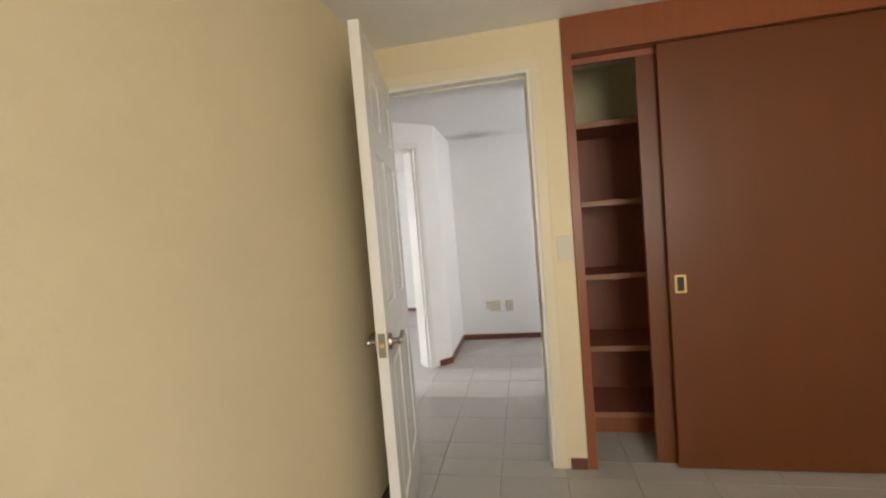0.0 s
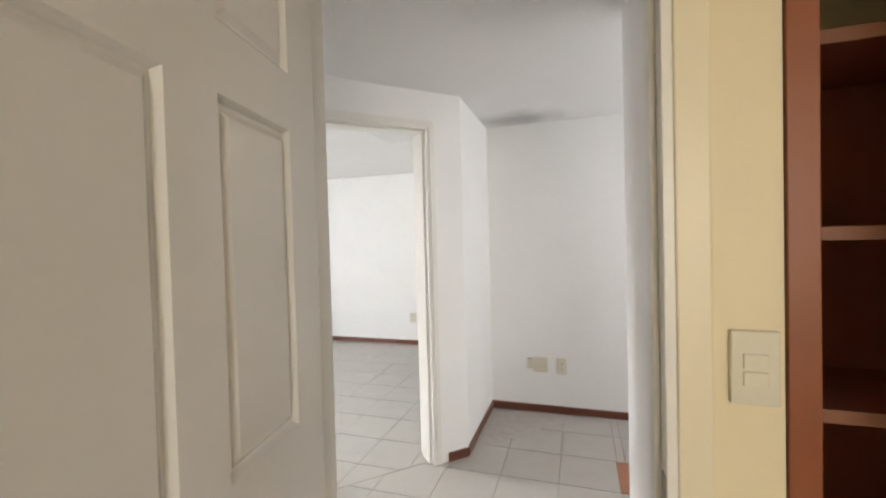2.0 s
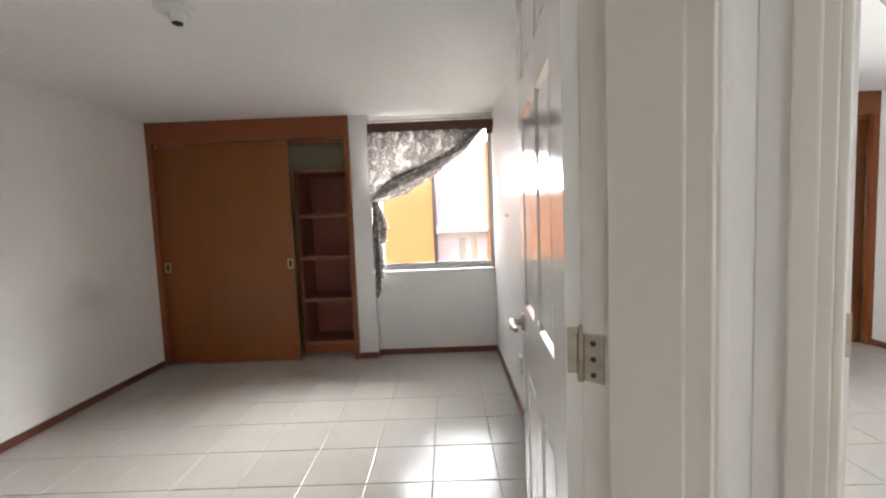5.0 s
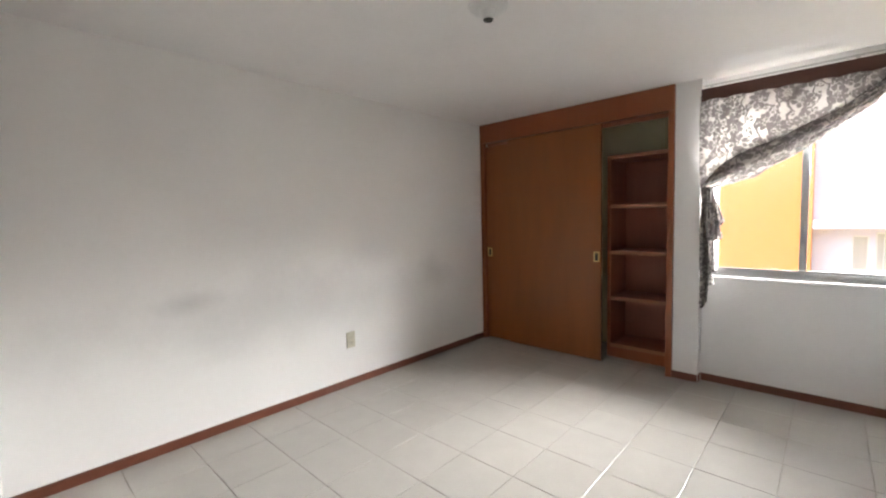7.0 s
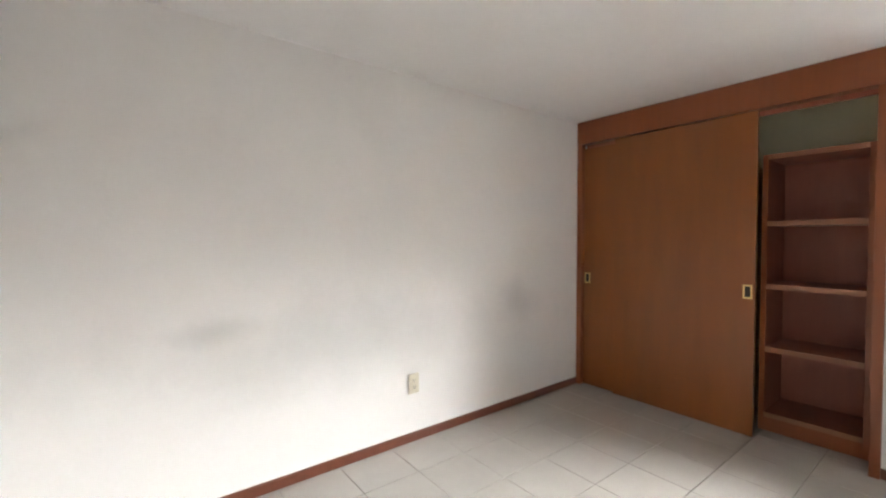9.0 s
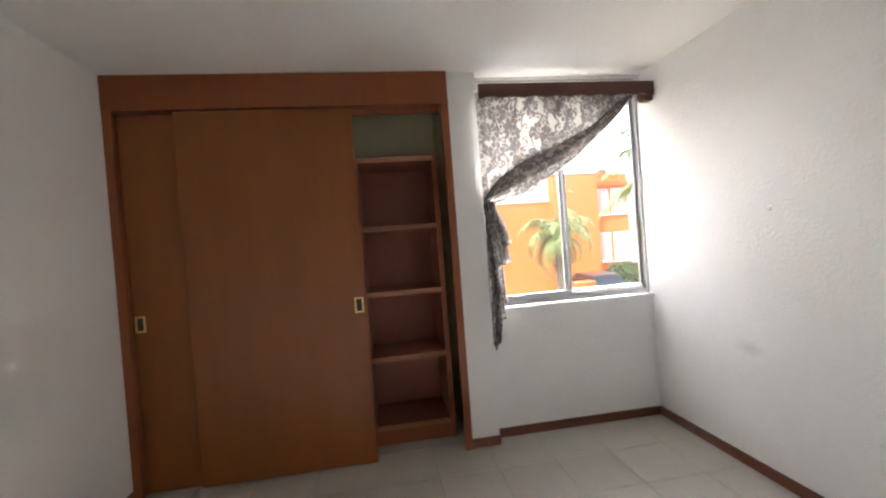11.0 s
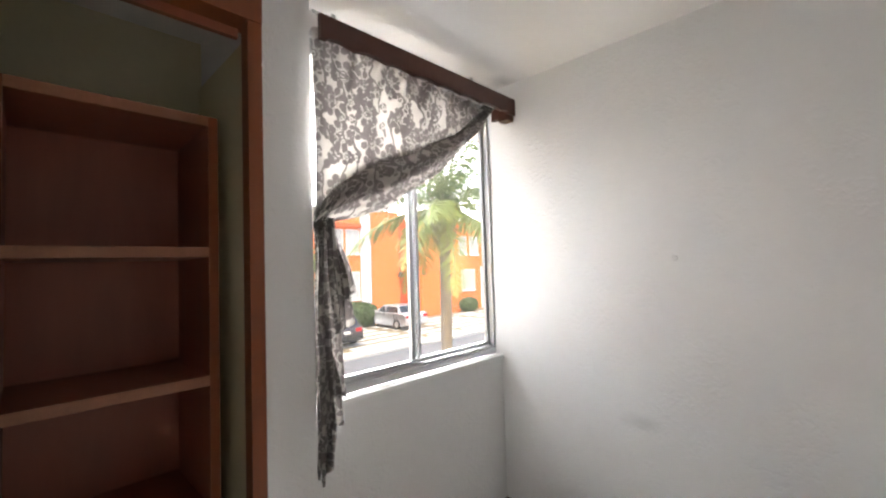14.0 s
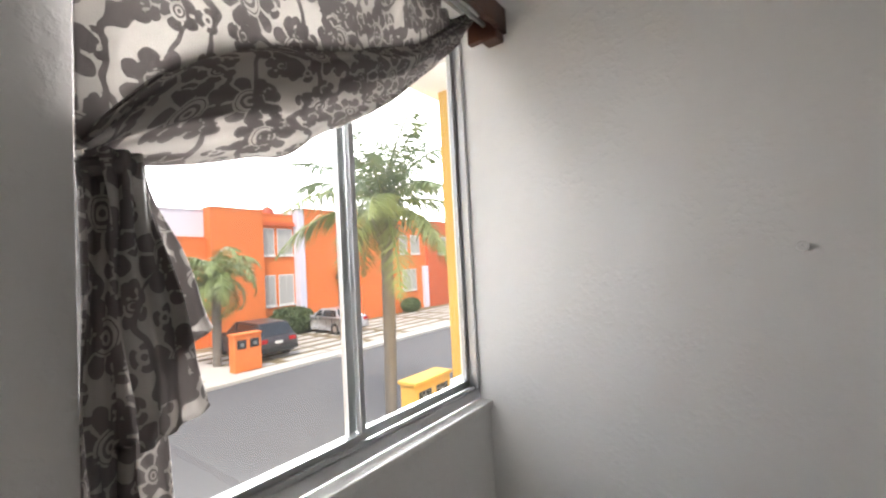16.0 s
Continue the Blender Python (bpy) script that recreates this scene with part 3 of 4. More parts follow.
def closet(label, m, width, doors, material, header_z):
    """A built-in closet front along local x, the room at negative y. doors: (x0, x1, y, pull x)."""
    c = thing("closet_front", label, "closet", m)
    part("header", cube(0.0, width, -0.012, 0.09, header_z, H - 0.002, 0.002), WOOD, c)
    part("side_post", cube(0.0, 0.045, -0.008, 0.045, 0, header_z - 0.001, 0.002), WOOD, c)
    part("side_post", cube(width - 0.045, width, -0.008, 0.045, 0, header_z - 0.001, 0.002), WOOD, c)
    part("top_track", cube(0.046, width - 0.046, 0.065, 0.085, header_z - 0.03, header_z - 0.001), WOOD_IN, c)
    for x0, x1, y, pulls in doors:
        d = part("sliding_door", cube(x0, x1, y, y + 0.022, 0.008, header_z - (0.034 if y > 0.03 else 0.004), 0.002), material, c)
        for px in pulls:
            pull(d, px, 0.945, y)
    return c


def shelves(label, m, width, depth, tops, height):
    s = thing("shelf_unit", label, "shelf unit", m)
    part("side_panel", cube(0, 0.03, 0, depth, 0, height, 0.002), WOOD_IN, s)
    part("side_panel", cube(width - 0.03, width, 0, depth, 0, height, 0.002), WOOD_IN, s)
    part("edge_strip", cube(0.0, 0.03, -0.003, -0.0005, 0, height, 0.001), WOOD, s)
    part("edge_strip", cube(width - 0.03, width, -0.003, -0.0005, 0, height, 0.001), WOOD, s)
    part("back_panel", cube(0.03, width - 0.03, depth - 0.012, depth, 0, height), WOOD_IN, s)
    for z in tops:
        b = part("shelf", cube(0.03, width - 0.03, 0.002, depth - 0.012, z - 0.032, z, 0.002), WOOD_IN, s)
        part("lipping", cube(0.0305, width - 0.0305, -0.004, 0.0015, z - 0.032, z + 0.001, 0.0015), EDGE, b, "worn reddish front edge")
    part("plinth", cube(0.03, width - 0.03, 0.0, 0.018, 0, 0.115, 0.002), WOOD, s)
    return s


# curtained bedroom: closet front faces +x
M_CLC = pose(-4.228, 0.487, 0, 0, 0, 90)
closet("brown wooden closet front with sliding doors, one end open", M_CLC, 1.885,
       ((0.048, 1.02, 0.032, (0.085,)), (0.345, 1.312, 0.004, (1.272,))), WOOD_DOOR, 2.105)
shelves("dark brown empty shelf unit inside the closet", pose(-4.44, 1.772, 0, 0, 0, 90), 0.535, 0.40, (0.125, 0.565, 0.985, 1.405, 1.845), 1.846)
# far bedroom
M_CLB = pose(-4.13, 5.262, 0, 0, 0, 90)
closet("brown wooden closet front with sliding doors closed", M_CLB, 1.885,
       ((0.90, 1.837, 0.056, ()), (0.048, 0.98, 0.020, (0.93,))), WOOD_A, 2.105)
# yellow bedroom: closet front faces -y
closet("dark brown wooden closet front with a sliding door ajar", pose(0.812, 2.800, 0), 2.48,
       ((0.352, 1.40, 0.058, ()), (0.442, 1.62, 0.018, (0.492,)), (1.45, 2.43, 0.058, ())), WOOD_A, 2.118)
shelves("dark brown empty shelf unit inside the closet", pose(0.86, 3.19, 0), 0.56, 0.405, (0.125, 0.53, 0.965, 1.40, 1.86), 1.861)


# ---- window of the curtained bedroom ----
win = thing("window_1", "aluminium sliding window with a half-drawn curtain", "window", kind="structure")
X = -4.40
part("sill", cube(-4.37, -4.318, 2.552, 3.709, 0.80, 0.825, 0.004), WHITE_C, win, "white painted sill")
fr = part("window_frame", cube(X - 0.03, X + 0.03, 2.552, 3.708, 0.826, 0.862, 0.003), ALU, win)
part("window_frame", cube(X - 0.03, X + 0.03, 2.552, 3.708, 2.185, 2.219, 0.003), ALU, win)
part("window_frame", cube(X - 0.03, X + 0.03, 2.552, 2.580, 0.863, 2.184, 0.003), ALU, win)
part("window_frame", cube(X - 0.03, X + 0.03, 3.692, 3.708, 0.863, 2.184, 0.003), ALU, win)
part("track", cube(X + 0.018, X + 0.026, 2.581, 3.679, 0.8625, 0.876, 0.001), ALU, win)
for y0, y1, dx in ((2.582, 3.160, 0.008), (3.118, 3.691, -0.012)):
    s = part("sash", cube(X + dx - 0.009, X + dx + 0.009, y0, y1, 0.864, 0.892, 0.002), ALU, win)
    part("rail", cube(X + dx - 0.009, X + dx + 0.009, y0, y1, 2.160, 2.183, 0.002), ALU, s)
    part("stile", cube(X + dx - 0.009, X + dx + 0.009, y0, y0 + 0.028, 0.893, 2.159, 0.002), ALU, s)
    part("stile", cube(X + dx - 0.009, X + dx + 0.009, y1 - 0.018, y1, 0.893, 2.159, 0.002), ALU, s)
    g = part("pane", cube(X + dx - 0.002, X + dx + 0.002, y0 + 0.0285, y1 - 0.0185, 0.8925, 2.1595), PANE, s)
    g.visible_shadow = False

# valance board with a scalloped lower edge, rod behind it
val = thing("valance_board", "dark wooden curtain board with scalloped edge", "curtain board", pose(-4.20, 2.556, 0))
bm = bmesh.new()
n, L = 90, 1.15
lo, hi = [], []
for i in range(n + 1):
    y = L * i / n
    dip = 0.010 * abs(math.sin(math.pi * y / 0.145)) if 0.03 < y < L - 0.06 else 0.0
    lo.append((y, 2.118 + dip))
    hi.append((y, 2.205))
for x in (0.0, 0.02):
    for a in (lo, hi):
        for y, z in a:
            bm.verts.new((x, y, z))
bm.verts.ensure_lookup_table()
k = n + 1
for i in range(n):
    a, b, c, d = i, i + 1, k + i + 1, k + i
    bm.faces.new([bm.verts[j] for j in (a, b, c, d)])
    bm.faces.new([bm.verts[2 * k + j] for j in (d, c, b, a)])
    bm.faces.new([bm.verts[j] for j in (a, 2 * k + a, 2 * k + b, b)])
    bm.faces.new([bm.verts[j] for j in (d, c, 2 * k + c, 2 * k + d)])
for i in (0, n):
    bm.faces.new([bm.verts[j] for j in (i, k + i, 3 * k + i, 2 * k + i)])
part("board", bm, RAILWOOD, val)
for y in (0.05, 0.80):
    bm = bmesh.new()
    bx(bm, -0.13, 0.004, y, y + 0.018, 2.206, 2.210)
    bx(bm, 0.004, 0.007, y, y + 0.018, 2.17, 2.228, 0.001)
    part("bracket", bm, ROD, val)
part("return_end", cube(-0.125, -0.001, 1.125, 1.15, 2.118, 2.204, 0.003), RAILWOOD, val)
part("finial_block", cube(-0.05, 0.012, 1.085, 1.145, 2.085, 2.116, 0.006), RAILWOOD, val)
rod = thing("curtain_rod", "thin steel curtain rod behind the board", "curtain rod")
part("rod", cyl(bmesh.new(), (-4.255, 2.556, 2.165), (-4.255, 3.706, 2.165), 0.008, n=12), ROD, rod)
part("cross_rod", cyl(bmesh.new(), (-4.235, 2.556, 2.236), (-4.235, 3.60, 2.236), 0.006, n=12), ROD, rod)


def sheet(name, fn, nu, nv, uvfn, parent):
    """A cloth surface from fn(u, v), with cloth coordinates in metres."""
    bm = bmesh.new()
    layer = bm.loops.layers.uv.new("UVMap")
    grid = [[bm.verts.new(fn(i / nu, j / nv)) for j in range(nv + 1)] for i in range(nu + 1)]
    for i in range(nu):
        for j in range(nv):
            f = bm.faces.new((grid[i][j], grid[i + 1][j], grid[i + 1][j + 1], grid[i][j + 1]))
            for loop, (a, b) in zip(f.loops, ((i, j), (i + 1, j), (i + 1, j + 1), (i, j + 1))):
                loop[layer].uv = uvfn(a / nu, b / nv)
    ob = part(name, bm, CLOTH, parent, smooth=True)
    so = ob.modifiers.new("thickness", "SOLIDIFY")
    so.thickness = 0.0025
    return ob


curtain = thing("curtain", "grey and white floral curtain tied back to one side", "curtain")


TIE_Y, TIE_Z = 2.570, 1.485


def hem_z(s):
    """Height of the swag's lower edge; s runs from the tie to the free top corner."""
    return TIE_Z + 0.66 * max(0.0, s) ** 1.65


def roll_h(s):
    return 0.025 + 0.175 * (s / 0.27) * math.exp(1 - s / 0.27)


def cloth_uv(p):
    return (1.12 * p.y + 0.25 * p.x, p.z)


def swag(u, v):
    s = u ** 1.3
    top = Vector((-4.228 - 0.087 * u ** 1.5, 2.541 + 1.117 * u, 2.160))
    end = Vector((-4.236 - 0.09 * s ** 1.3, TIE_Y - 0.024 + 1.095 * s, hem_z(s) + 0.35 * roll_h(s)))
    p = top.lerp(end, v)
    p.y -= 0.05 * math.sin(math.pi * v) * math.sin(math.pi * u)
    p.x += 0.040 * math.sin(math.pi * v) * (0.3 + 0.7 * math.sin(math.pi * u))
    p.x += 0.008 * math.sin(u * 95) * (1 - v) ** 3 + 0.010 * math.sin(u * 47 + 1.0) * (1 - v) ** 1.5
    p.x += 0.016 * math.sin(u * 24 + 2.2 * v) * v * (1 - 0.5 * u)
    p.z += 0.006 * math.sin(u * 95) * (1 - v) ** 5
    return p


sheet("swag", swag, 170, 60, lambda u, v: cloth_uv(swag(u, v)), curtain)


def roll(u, v):
    """The free edge turned over into a thick soft roll along the swag's lower side."""
    h = roll_h(u)
    a = math.pi * (1.12 * v - 0.06)
    fat = 0.018 + 0.050 * (u / 0.35) * math.exp(1 - u / 0.35) * 0.9
    crease = 0.011 * math.sin(15 * v + 5 * u + 1.5 * math.sin(7 * u)) * min(1.0, u * 6) + 0.006 * math.sin(31 * v - 9 * u)
    sag = 0.020 * math.exp(-((u - 0.30) / 0.05) ** 2) * v
    return Vector((-4.240 - 0.085 * u ** 1.3 + fat * math.sin(a) + crease, TIE_Y - 0.018 + 1.09 * u + 0.006 * math.sin(20 * u + 4 * v), hem_z(u) + h / 2 + h / 2 * math.cos(a) - sag))


sheet("rolled_edge", roll, 110, 44, lambda u, v: (1.12 * u + 0.31 + 0.05 * v, 0.42 * v * (0.4 + roll_h(u) * 4) - 0.35 * u + 0.1), curtain)


def tier(name, z0, zl, zr, l0, l1, r0, r1, x, folds, shift):
    """A hanging length of the gathered tail; its hem runs from zl to zr, its sides from l0 and r0 to l1 and r1."""
    def fn(u, v):
        z = z0 + (zl + (zr - zl) * u - z0) * v
        left, right = l0 + (l1 - l0) * v, r0 + (r1 - r0) * v ** 1.15
        wave = math.sin(folds * u * math.pi + 0.8 + 0.9 * v)
        return Vector((x + 0.016 * wave * (0.35 + 0.65 * v) + 0.006 * math.sin(17 * u + 6 * v), left + (right - left) * u + 0.004 * math.sin(9 * v + 3 * u), z + 0.008 * wave * v * v))
    return sheet(name, fn, 44, 40, lambda u, v: (1.5 * fn(u, v).y + shift, 1.05 * fn(u, v).z + 2.3 * shift), curtain)


tier("tail", 1.545, 0.60, 0.64, 2.551, 2.552, 2.612, 2.606, -4.258, 4.0, 0.40)
tier("tail", 1.495, 1.190, 1.235, 2.575, 2.640, 2.628, 2.712, -4.243, 2.0, 1.70)
tier("lapel", 1.500, 1.088, 1.128, 2.566, 2.600, 2.620, 2.703, -4.216, 1.3, 0.93)
tier("ruffle", 1.470, 0.880, 0.862, 2.553, 2.556, 2.602, 2.672, -4.236, 2.6, 1.32)
tier("ruffle", 1.100, 0.752, 0.772, 2.553, 2.556, 2.604, 2.652, -4.238, 2.4, 2.15)
tier("ruffle", 0.960, 0.578, 0.632, 2.554, 2.560, 2.618, 2.606, -4.246, 2.0, 2.75)
bm = bmesh.new()
loops = []
for i in range(28):
    a = 2 * math.pi * i / 28
    c, d = math.cos(a), math.sin(a)
    loops.append([bm.verts.new((-4.245 + (0.034 + 0.006 * math.cos(b)) * c, 2.588 + (0.030 + 0.006 * math.cos(b)) * d, 1.478 + 0.012 * math.sin(b) + 0.004 * d)) for b in [k * math.pi / 4 for k in range(8)]])
for i in range(28):
    for k in range(8):
        bm.faces.new((loops[i][k], loops[(i + 1) % 28][k], loops[(i + 1) % 28][(k + 1) % 8], loops[i][(k + 1) % 8]))
part("tie_band", bm, CLOTH, curtain, "narrow cloth tie-back")


# ---- small fittings ----
def wall_plate(name, label, m, w, h, material, slots=(), bevel=0.003, buttons=()):
    """A plate on a wall: local x across, z up, room at negative y."""
    p = thing(name, label, "wall plate", m)
    part("plate", cube(-w / 2, w / 2, -0.011, 0, -h / 2, h / 2, bevel), material, p)
    for x, z, a, b in buttons:
        part("insert", cube(x - a, x + a, -0.0145, -0.010, z - b, z + b, 0.0015), material, p)
    for x, z, a, b in slots:
        part("slot", cube(x - a, x + a, -0.0152, -0.0105, z - b, z + b), BLACK, p)
    return p


SOCK = tuple((x, z + dz, a, b) for dz in (0.016, -0.026) for x, z, a, b in ((-0.008, 0.008, 0.0014, 0.005), (0.008, 0.008, 0.0014, 0.005), (0.0, -0.003, 0.0026, 0.0026)))
wall_plate("blank_plate", "ivory blank wall plate on the hall wall", pose(0.185, 5.353, 0.380), 0.115, 0.12, PLASTIC, ((0.035, -0.005, 0.002, 0.004),))
wall_plate("phone_box", "old ivory cable box beside a wall plate", pose(0.105, 5.353, 0.386), 0.045, 0.085, PLASTIC, ((0.0, 0.0405, 0.02, 0.002),))
wall_plate("socket", "ivory wall socket on the hall wall", pose(0.352, 5.353, 0.378), 0.070, 0.125, PLASTIC, SOCK, buttons=((0, 0, 0.018, 0.034),))
wall_plate("light_switch", "ivory light switch beside the door", pose(0.765, 2.80, 1.165), 0.072, 0.125, PLASTIC, (), buttons=((0, 0.012, 0.018, 0.012), (0, -0.018, 0.018, 0.012)))
wall_plate("socket", "ivory wall socket low on the white wall", pose(-2.486, 0.487, 0.370, 0, 0, 180), 0.075, 0.125, PLASTIC, SOCK, buttons=((0, 0, 0.018, 0.034),))
wall_plate("cable_plate", "white cable outlet plate low on the wall", pose(-3.012, 3.71, 0.335), 0.072, 0.118, PLASTIC_W, ((0, 0.0, 0.004, 0.004),), buttons=((0, 0, 0.03, 0.05),))
wall_plate("socket", "white wall socket low on the wall", pose(-2.862, 3.71, 0.325), 0.075, 0.118, PLASTIC_W, SOCK, buttons=((0, 0, 0.03, 0.05),))
wall_plate("socket", "ivory wall socket on the far bedroom wall", pose(-1.638, 7.15, 0.362), 0.085, 0.125, PLASTIC, SOCK, buttons=((0, 0, 0.018, 0.034),))
wall_plate("cable_plate", "ivory cable plate in the far bedroom", pose(-3.735, 7.15, 0.41), 0.075, 0.11, PLASTIC, ((0, 0, 0.004, 0.004),))
wall_plate("cable_plate", "ivory cable plate with a hanging wire", pose(-3.95, 7.15, 0.40), 0.07, 0.11, PLASTIC, ((0, 0, 0.004, 0.004),))
bm = bmesh.new()
pts = [Vector((-3.955 + 0.03 * math.sin(4 * t), 7.142 - 0.02 * t, 0.38 - 0.17 * t)) for t in [i / 10 for i in range(11)]]
for p, q in zip(pts, pts[1:]):
    cyl(bm, p, q, 0.005, n=6)
wire = thing("cable", "short loose cable hanging from a wall plate", "cable")
part("wire", bm, PLASTIC, wire)

nail = thing("wall_screw", "white wall plug and screw in the bedroom wall", "wall screw", pose(-3.44, 3.71, 1.322))
part("plug", cyl(bmesh.new(), (0, 0.002, 0), (0, -0.005, 0), 0.013, 0.010, n=12), PLASTIC_W, nail)
part("screw", cyl(bmesh.new(), (0, -0.005, 0), (0.004, -0.022, 0.001), 0.005, n=8), PLASTIC_W, nail)


def square_lamp(m):
    """A square dish of bent glass under a round ceiling rose."""
    l = thing("ceiling_lamp", "square frosted glass ceiling lamp with metal clips", "ceiling lamp", m)
    part("rose", cyl(bmesh.new(), (0, 0, -0.03), (0, 0, -0.0005), 0.09, 0.10, n=24), ALU, l)
    bm = bmesh.new()
    n = 20
    g = []
    for i in range(n + 1):
        row = []
        for j in range(n + 1):
            a, b = 2 * i / n - 1, 2 * j / n - 1
            z = -0.115 + 0.055 * (a * a + b * b) * 0.5 + 0.035 * (abs(a * b)) ** 1.5
            row.append(bm.verts.new((a * 0.165, b * 0.165, z)))
        g.append(row)
    for i in range(n):
        for j in range(n):
            bm.faces.new((g[i][j], g[i + 1][j], g[i + 1][j + 1], g[i][j + 1]))
    sh = part("shade", bm, SHADE, l, "bent square frosted glass shade", smooth=True)
    so = sh.modifiers.new("thickness", "SOLIDIFY")
    so.thickness = 0.005
    for a in (45, 135, 225, 315):
        c, s = math.cos(radians(a)), math.sin(radians(a))
        part("clip", cyl(bmesh.new(), (0.085 * c, 0.085 * s, -0.012), (0.145 * c, 0.145 * s, -0.078), 0.004, n=8), STEEL, l)
    part("finial", cyl(bmesh.new(), (0, 0, -0.135), (0, 0, -0.112), 0.008, 0.012, n=12), STEEL, l)
    return l


square_lamp(pose(-2.21, 5.44, H, 0, 0, 20))


def lamp_holder(m):
    """A round porcelain holder with an empty socket."""
    l = thing("lamp_holder", "white round lamp holder without a bulb on the ceiling", "lamp holder", m)
    bm = bmesh.new()
    cyl(bm, (0, 0, -0.012), (0, 0, -0.0005), 0.090, 0.094, n=32)
    cyl(bm, (0, 0, -0.024), (0, 0, -0.012), 0.058, 0.084, n=32)
    part("base", bm, PLASTIC_W, l, smooth=False)
    part("collar", cyl(bmesh.new(), (0, 0, -0.060), (0, 0, -0.024), 0.026, 0.040, n=28), PLASTIC_W, l)
    part("socket_ring", cyl(bmesh.new(), (0, 0, -0.066), (0, 0, -0.060), 0.020, 0.024, n=24), BLACK, l, "dark empty socket")
    for x in (-0.05, 0.05):
        part("screw", cyl(bmesh.new(), (x, 0.012, -0.017), (x, 0.012, -0.012), 0.005, n=10), STEEL, l)
    return l


lamp_holder(pose(-2.255, 2.07, H, 0, 0, 10))

# ---- outside: street ----
G = -2.45
ASPHALT = mat("worn_grey_asphalt", (0.09, 0.09, 0.094), 0.9, 0.12, 1.5, 0.2, 40)
CONCRETE = mat("pale_concrete", (0.50, 0.48, 0.44), 0.85, 0.12, 2.0, 0.2, 30)
VERGE = mat("dry_grass_and_soil", (0.19, 0.15, 0.085), 0.95, 0.35, 1.2, 0.5, 20)
ORANGE = mat("orange_facade_paint", (0.78, 0.20, 0.045), 0.8, 0.06, 0.8, 0.15, 25)
# Deep orange fronts; on set-back walls their shade is put into this colour.
DEEP_SHADED_ORANGE = mat("deep_and_shaded_orange_facade", (0.62, 0.12, 0.035), 0.8, 0.06, 0.8, 0.15, 25)
PEACH = mat("peach_facade_paint", (0.62, 0.225, 0.06), 0.8, 0.06, 0.8, 0.15, 25)
LAVENDER = mat("lavender_white_facade_paint", (0.72, 0.70, 0.80), 0.8, 0.05, 0.8, 0.15, 25)
YELLOWF = mat("yellow_facade_paint", (0.66, 0.40, 0.085), 0.8, 0.08, 1.5, 0.2, 30)
WINFRAME = mat("white_window_frame", (0.75, 0.75, 0.72), 0.5, 0.05)
BLIND = mat("pale_blinds_behind_glass", (0.46, 0.46, 0.44), 0.25, 0.15, 8.0, stretch=(1, 6, 0.2))
BARK = mat("grey_palm_bark", (0.20, 0.18, 0.155), 0.9, 0.3, 3.0, 0.8, 12, stretch=(1, 1, 4))
LEAF = mat("green_palm_leaf", (0.15, 0.22, 0.11), 0.5, 0.25, 2.0)
LEAFY = mat("yellow_green_palm_leaf", (0.20, 0.26, 0.09), 0.5, 0.35, 2.0)
HEDGE = mat("green_hedge_leaf", (0.07, 0.11, 0.03), 0.6, 0.4, 4.0)
CARGLASS = mat("dark_car_glass", (0.03, 0.035, 0.04), 0.05, 0.1, spec=0.8)
RUBBER = mat("tyre_rubber", (0.02, 0.02, 0.02), 0.8, 0.1)
RIM = mat("alloy_rim", (0.5, 0.5, 0.5), 0.3, 0.1, metal=0.9)
REDLAMP = mat("red_tail_lamp", (0.45, 0.02, 0.02), 0.15, 0.1)
CLAY = mat("terracotta", (0.42, 0.10, 0.06), 0.7, 0.1)

HAZE = bpy.data.materials.new("hazy_white_sky")
HAZE.use_nodes = True
hn = HAZE.node_tree.nodes
hn.remove(hn["Principled BSDF"])
em = hn.new("ShaderNodeEmission")
em.inputs[0].default_value = (1.0, 0.99, 0.99, 1)
em.inputs[1].default_value = SKY_GLOW
HAZE.node_tree.links.new(em.outputs[0], hn["Material Output"].inputs[0])
bm = bmesh.new()
ring = [(-95 + 60 * (1 - math.cos(a)), 10 + 190 * math.sin(a)) for a in [radians(-4 + 83 * i / 24) for i in range(25)]]
vs = [[bm.verts.new((x, y, z)) for z in (G - 3, 110)] for x, y in ring]
for a, b in zip(vs, vs[1:]):
    bm.faces.new((a[0], b[0], b[1], a[1]))
setting("backdrop", bm, HAZE, "plain hazy white sky far beyond the houses", "sky")

setting("ground", cube(-1500, 1500, -1500, 1500, G - 0.5, G - 0.02), VERGE, "dry ground reaching the horizon", "ground")
setting("road", cube(-18, -10.6, -120, 160, G - 0.3, G), ASPHALT, "worn grey asphalt street", "road")
setting("pavement", cube(-18.9, -18.02, -120, 160, G - 0.3, G + 0.12, 0.02), CONCRETE, "pale concrete kerb and pavement", "pavement")
setting("pavement", cube(-10.58, -9.3, -120, 160, G - 0.3, G + 0.12, 0.02), CONCRETE, "pale concrete kerb and pavement", "pavement")
PARK = setting("parking_bays", cube(-25.6, -18.92, -40, 80, G - 0.3, G + 0.03), VERGE, "dry grass parking bays with concrete strips", "pavement")
slab = mesh_of("concrete_strip", cube(-0.27, 0.27, -1.05, 1.05, 0, 0.05, 0.012), CONCRETE)
for k in range(16):
    for i in range(6):
        ob = new("concrete_strip", slab)
        ob.parent = PARK
        ob.location = (-19.6 - 1.05 * i, 8.2 + 2.55 * k + 0.15 * (k % 3), G + 0.012)
drive = setting("path", cube(-26.4, -18.93, 9.2, 10.6, G - 0.2, G + 0.06, 0.01), CONCRETE, "pale concrete garden path", "path")


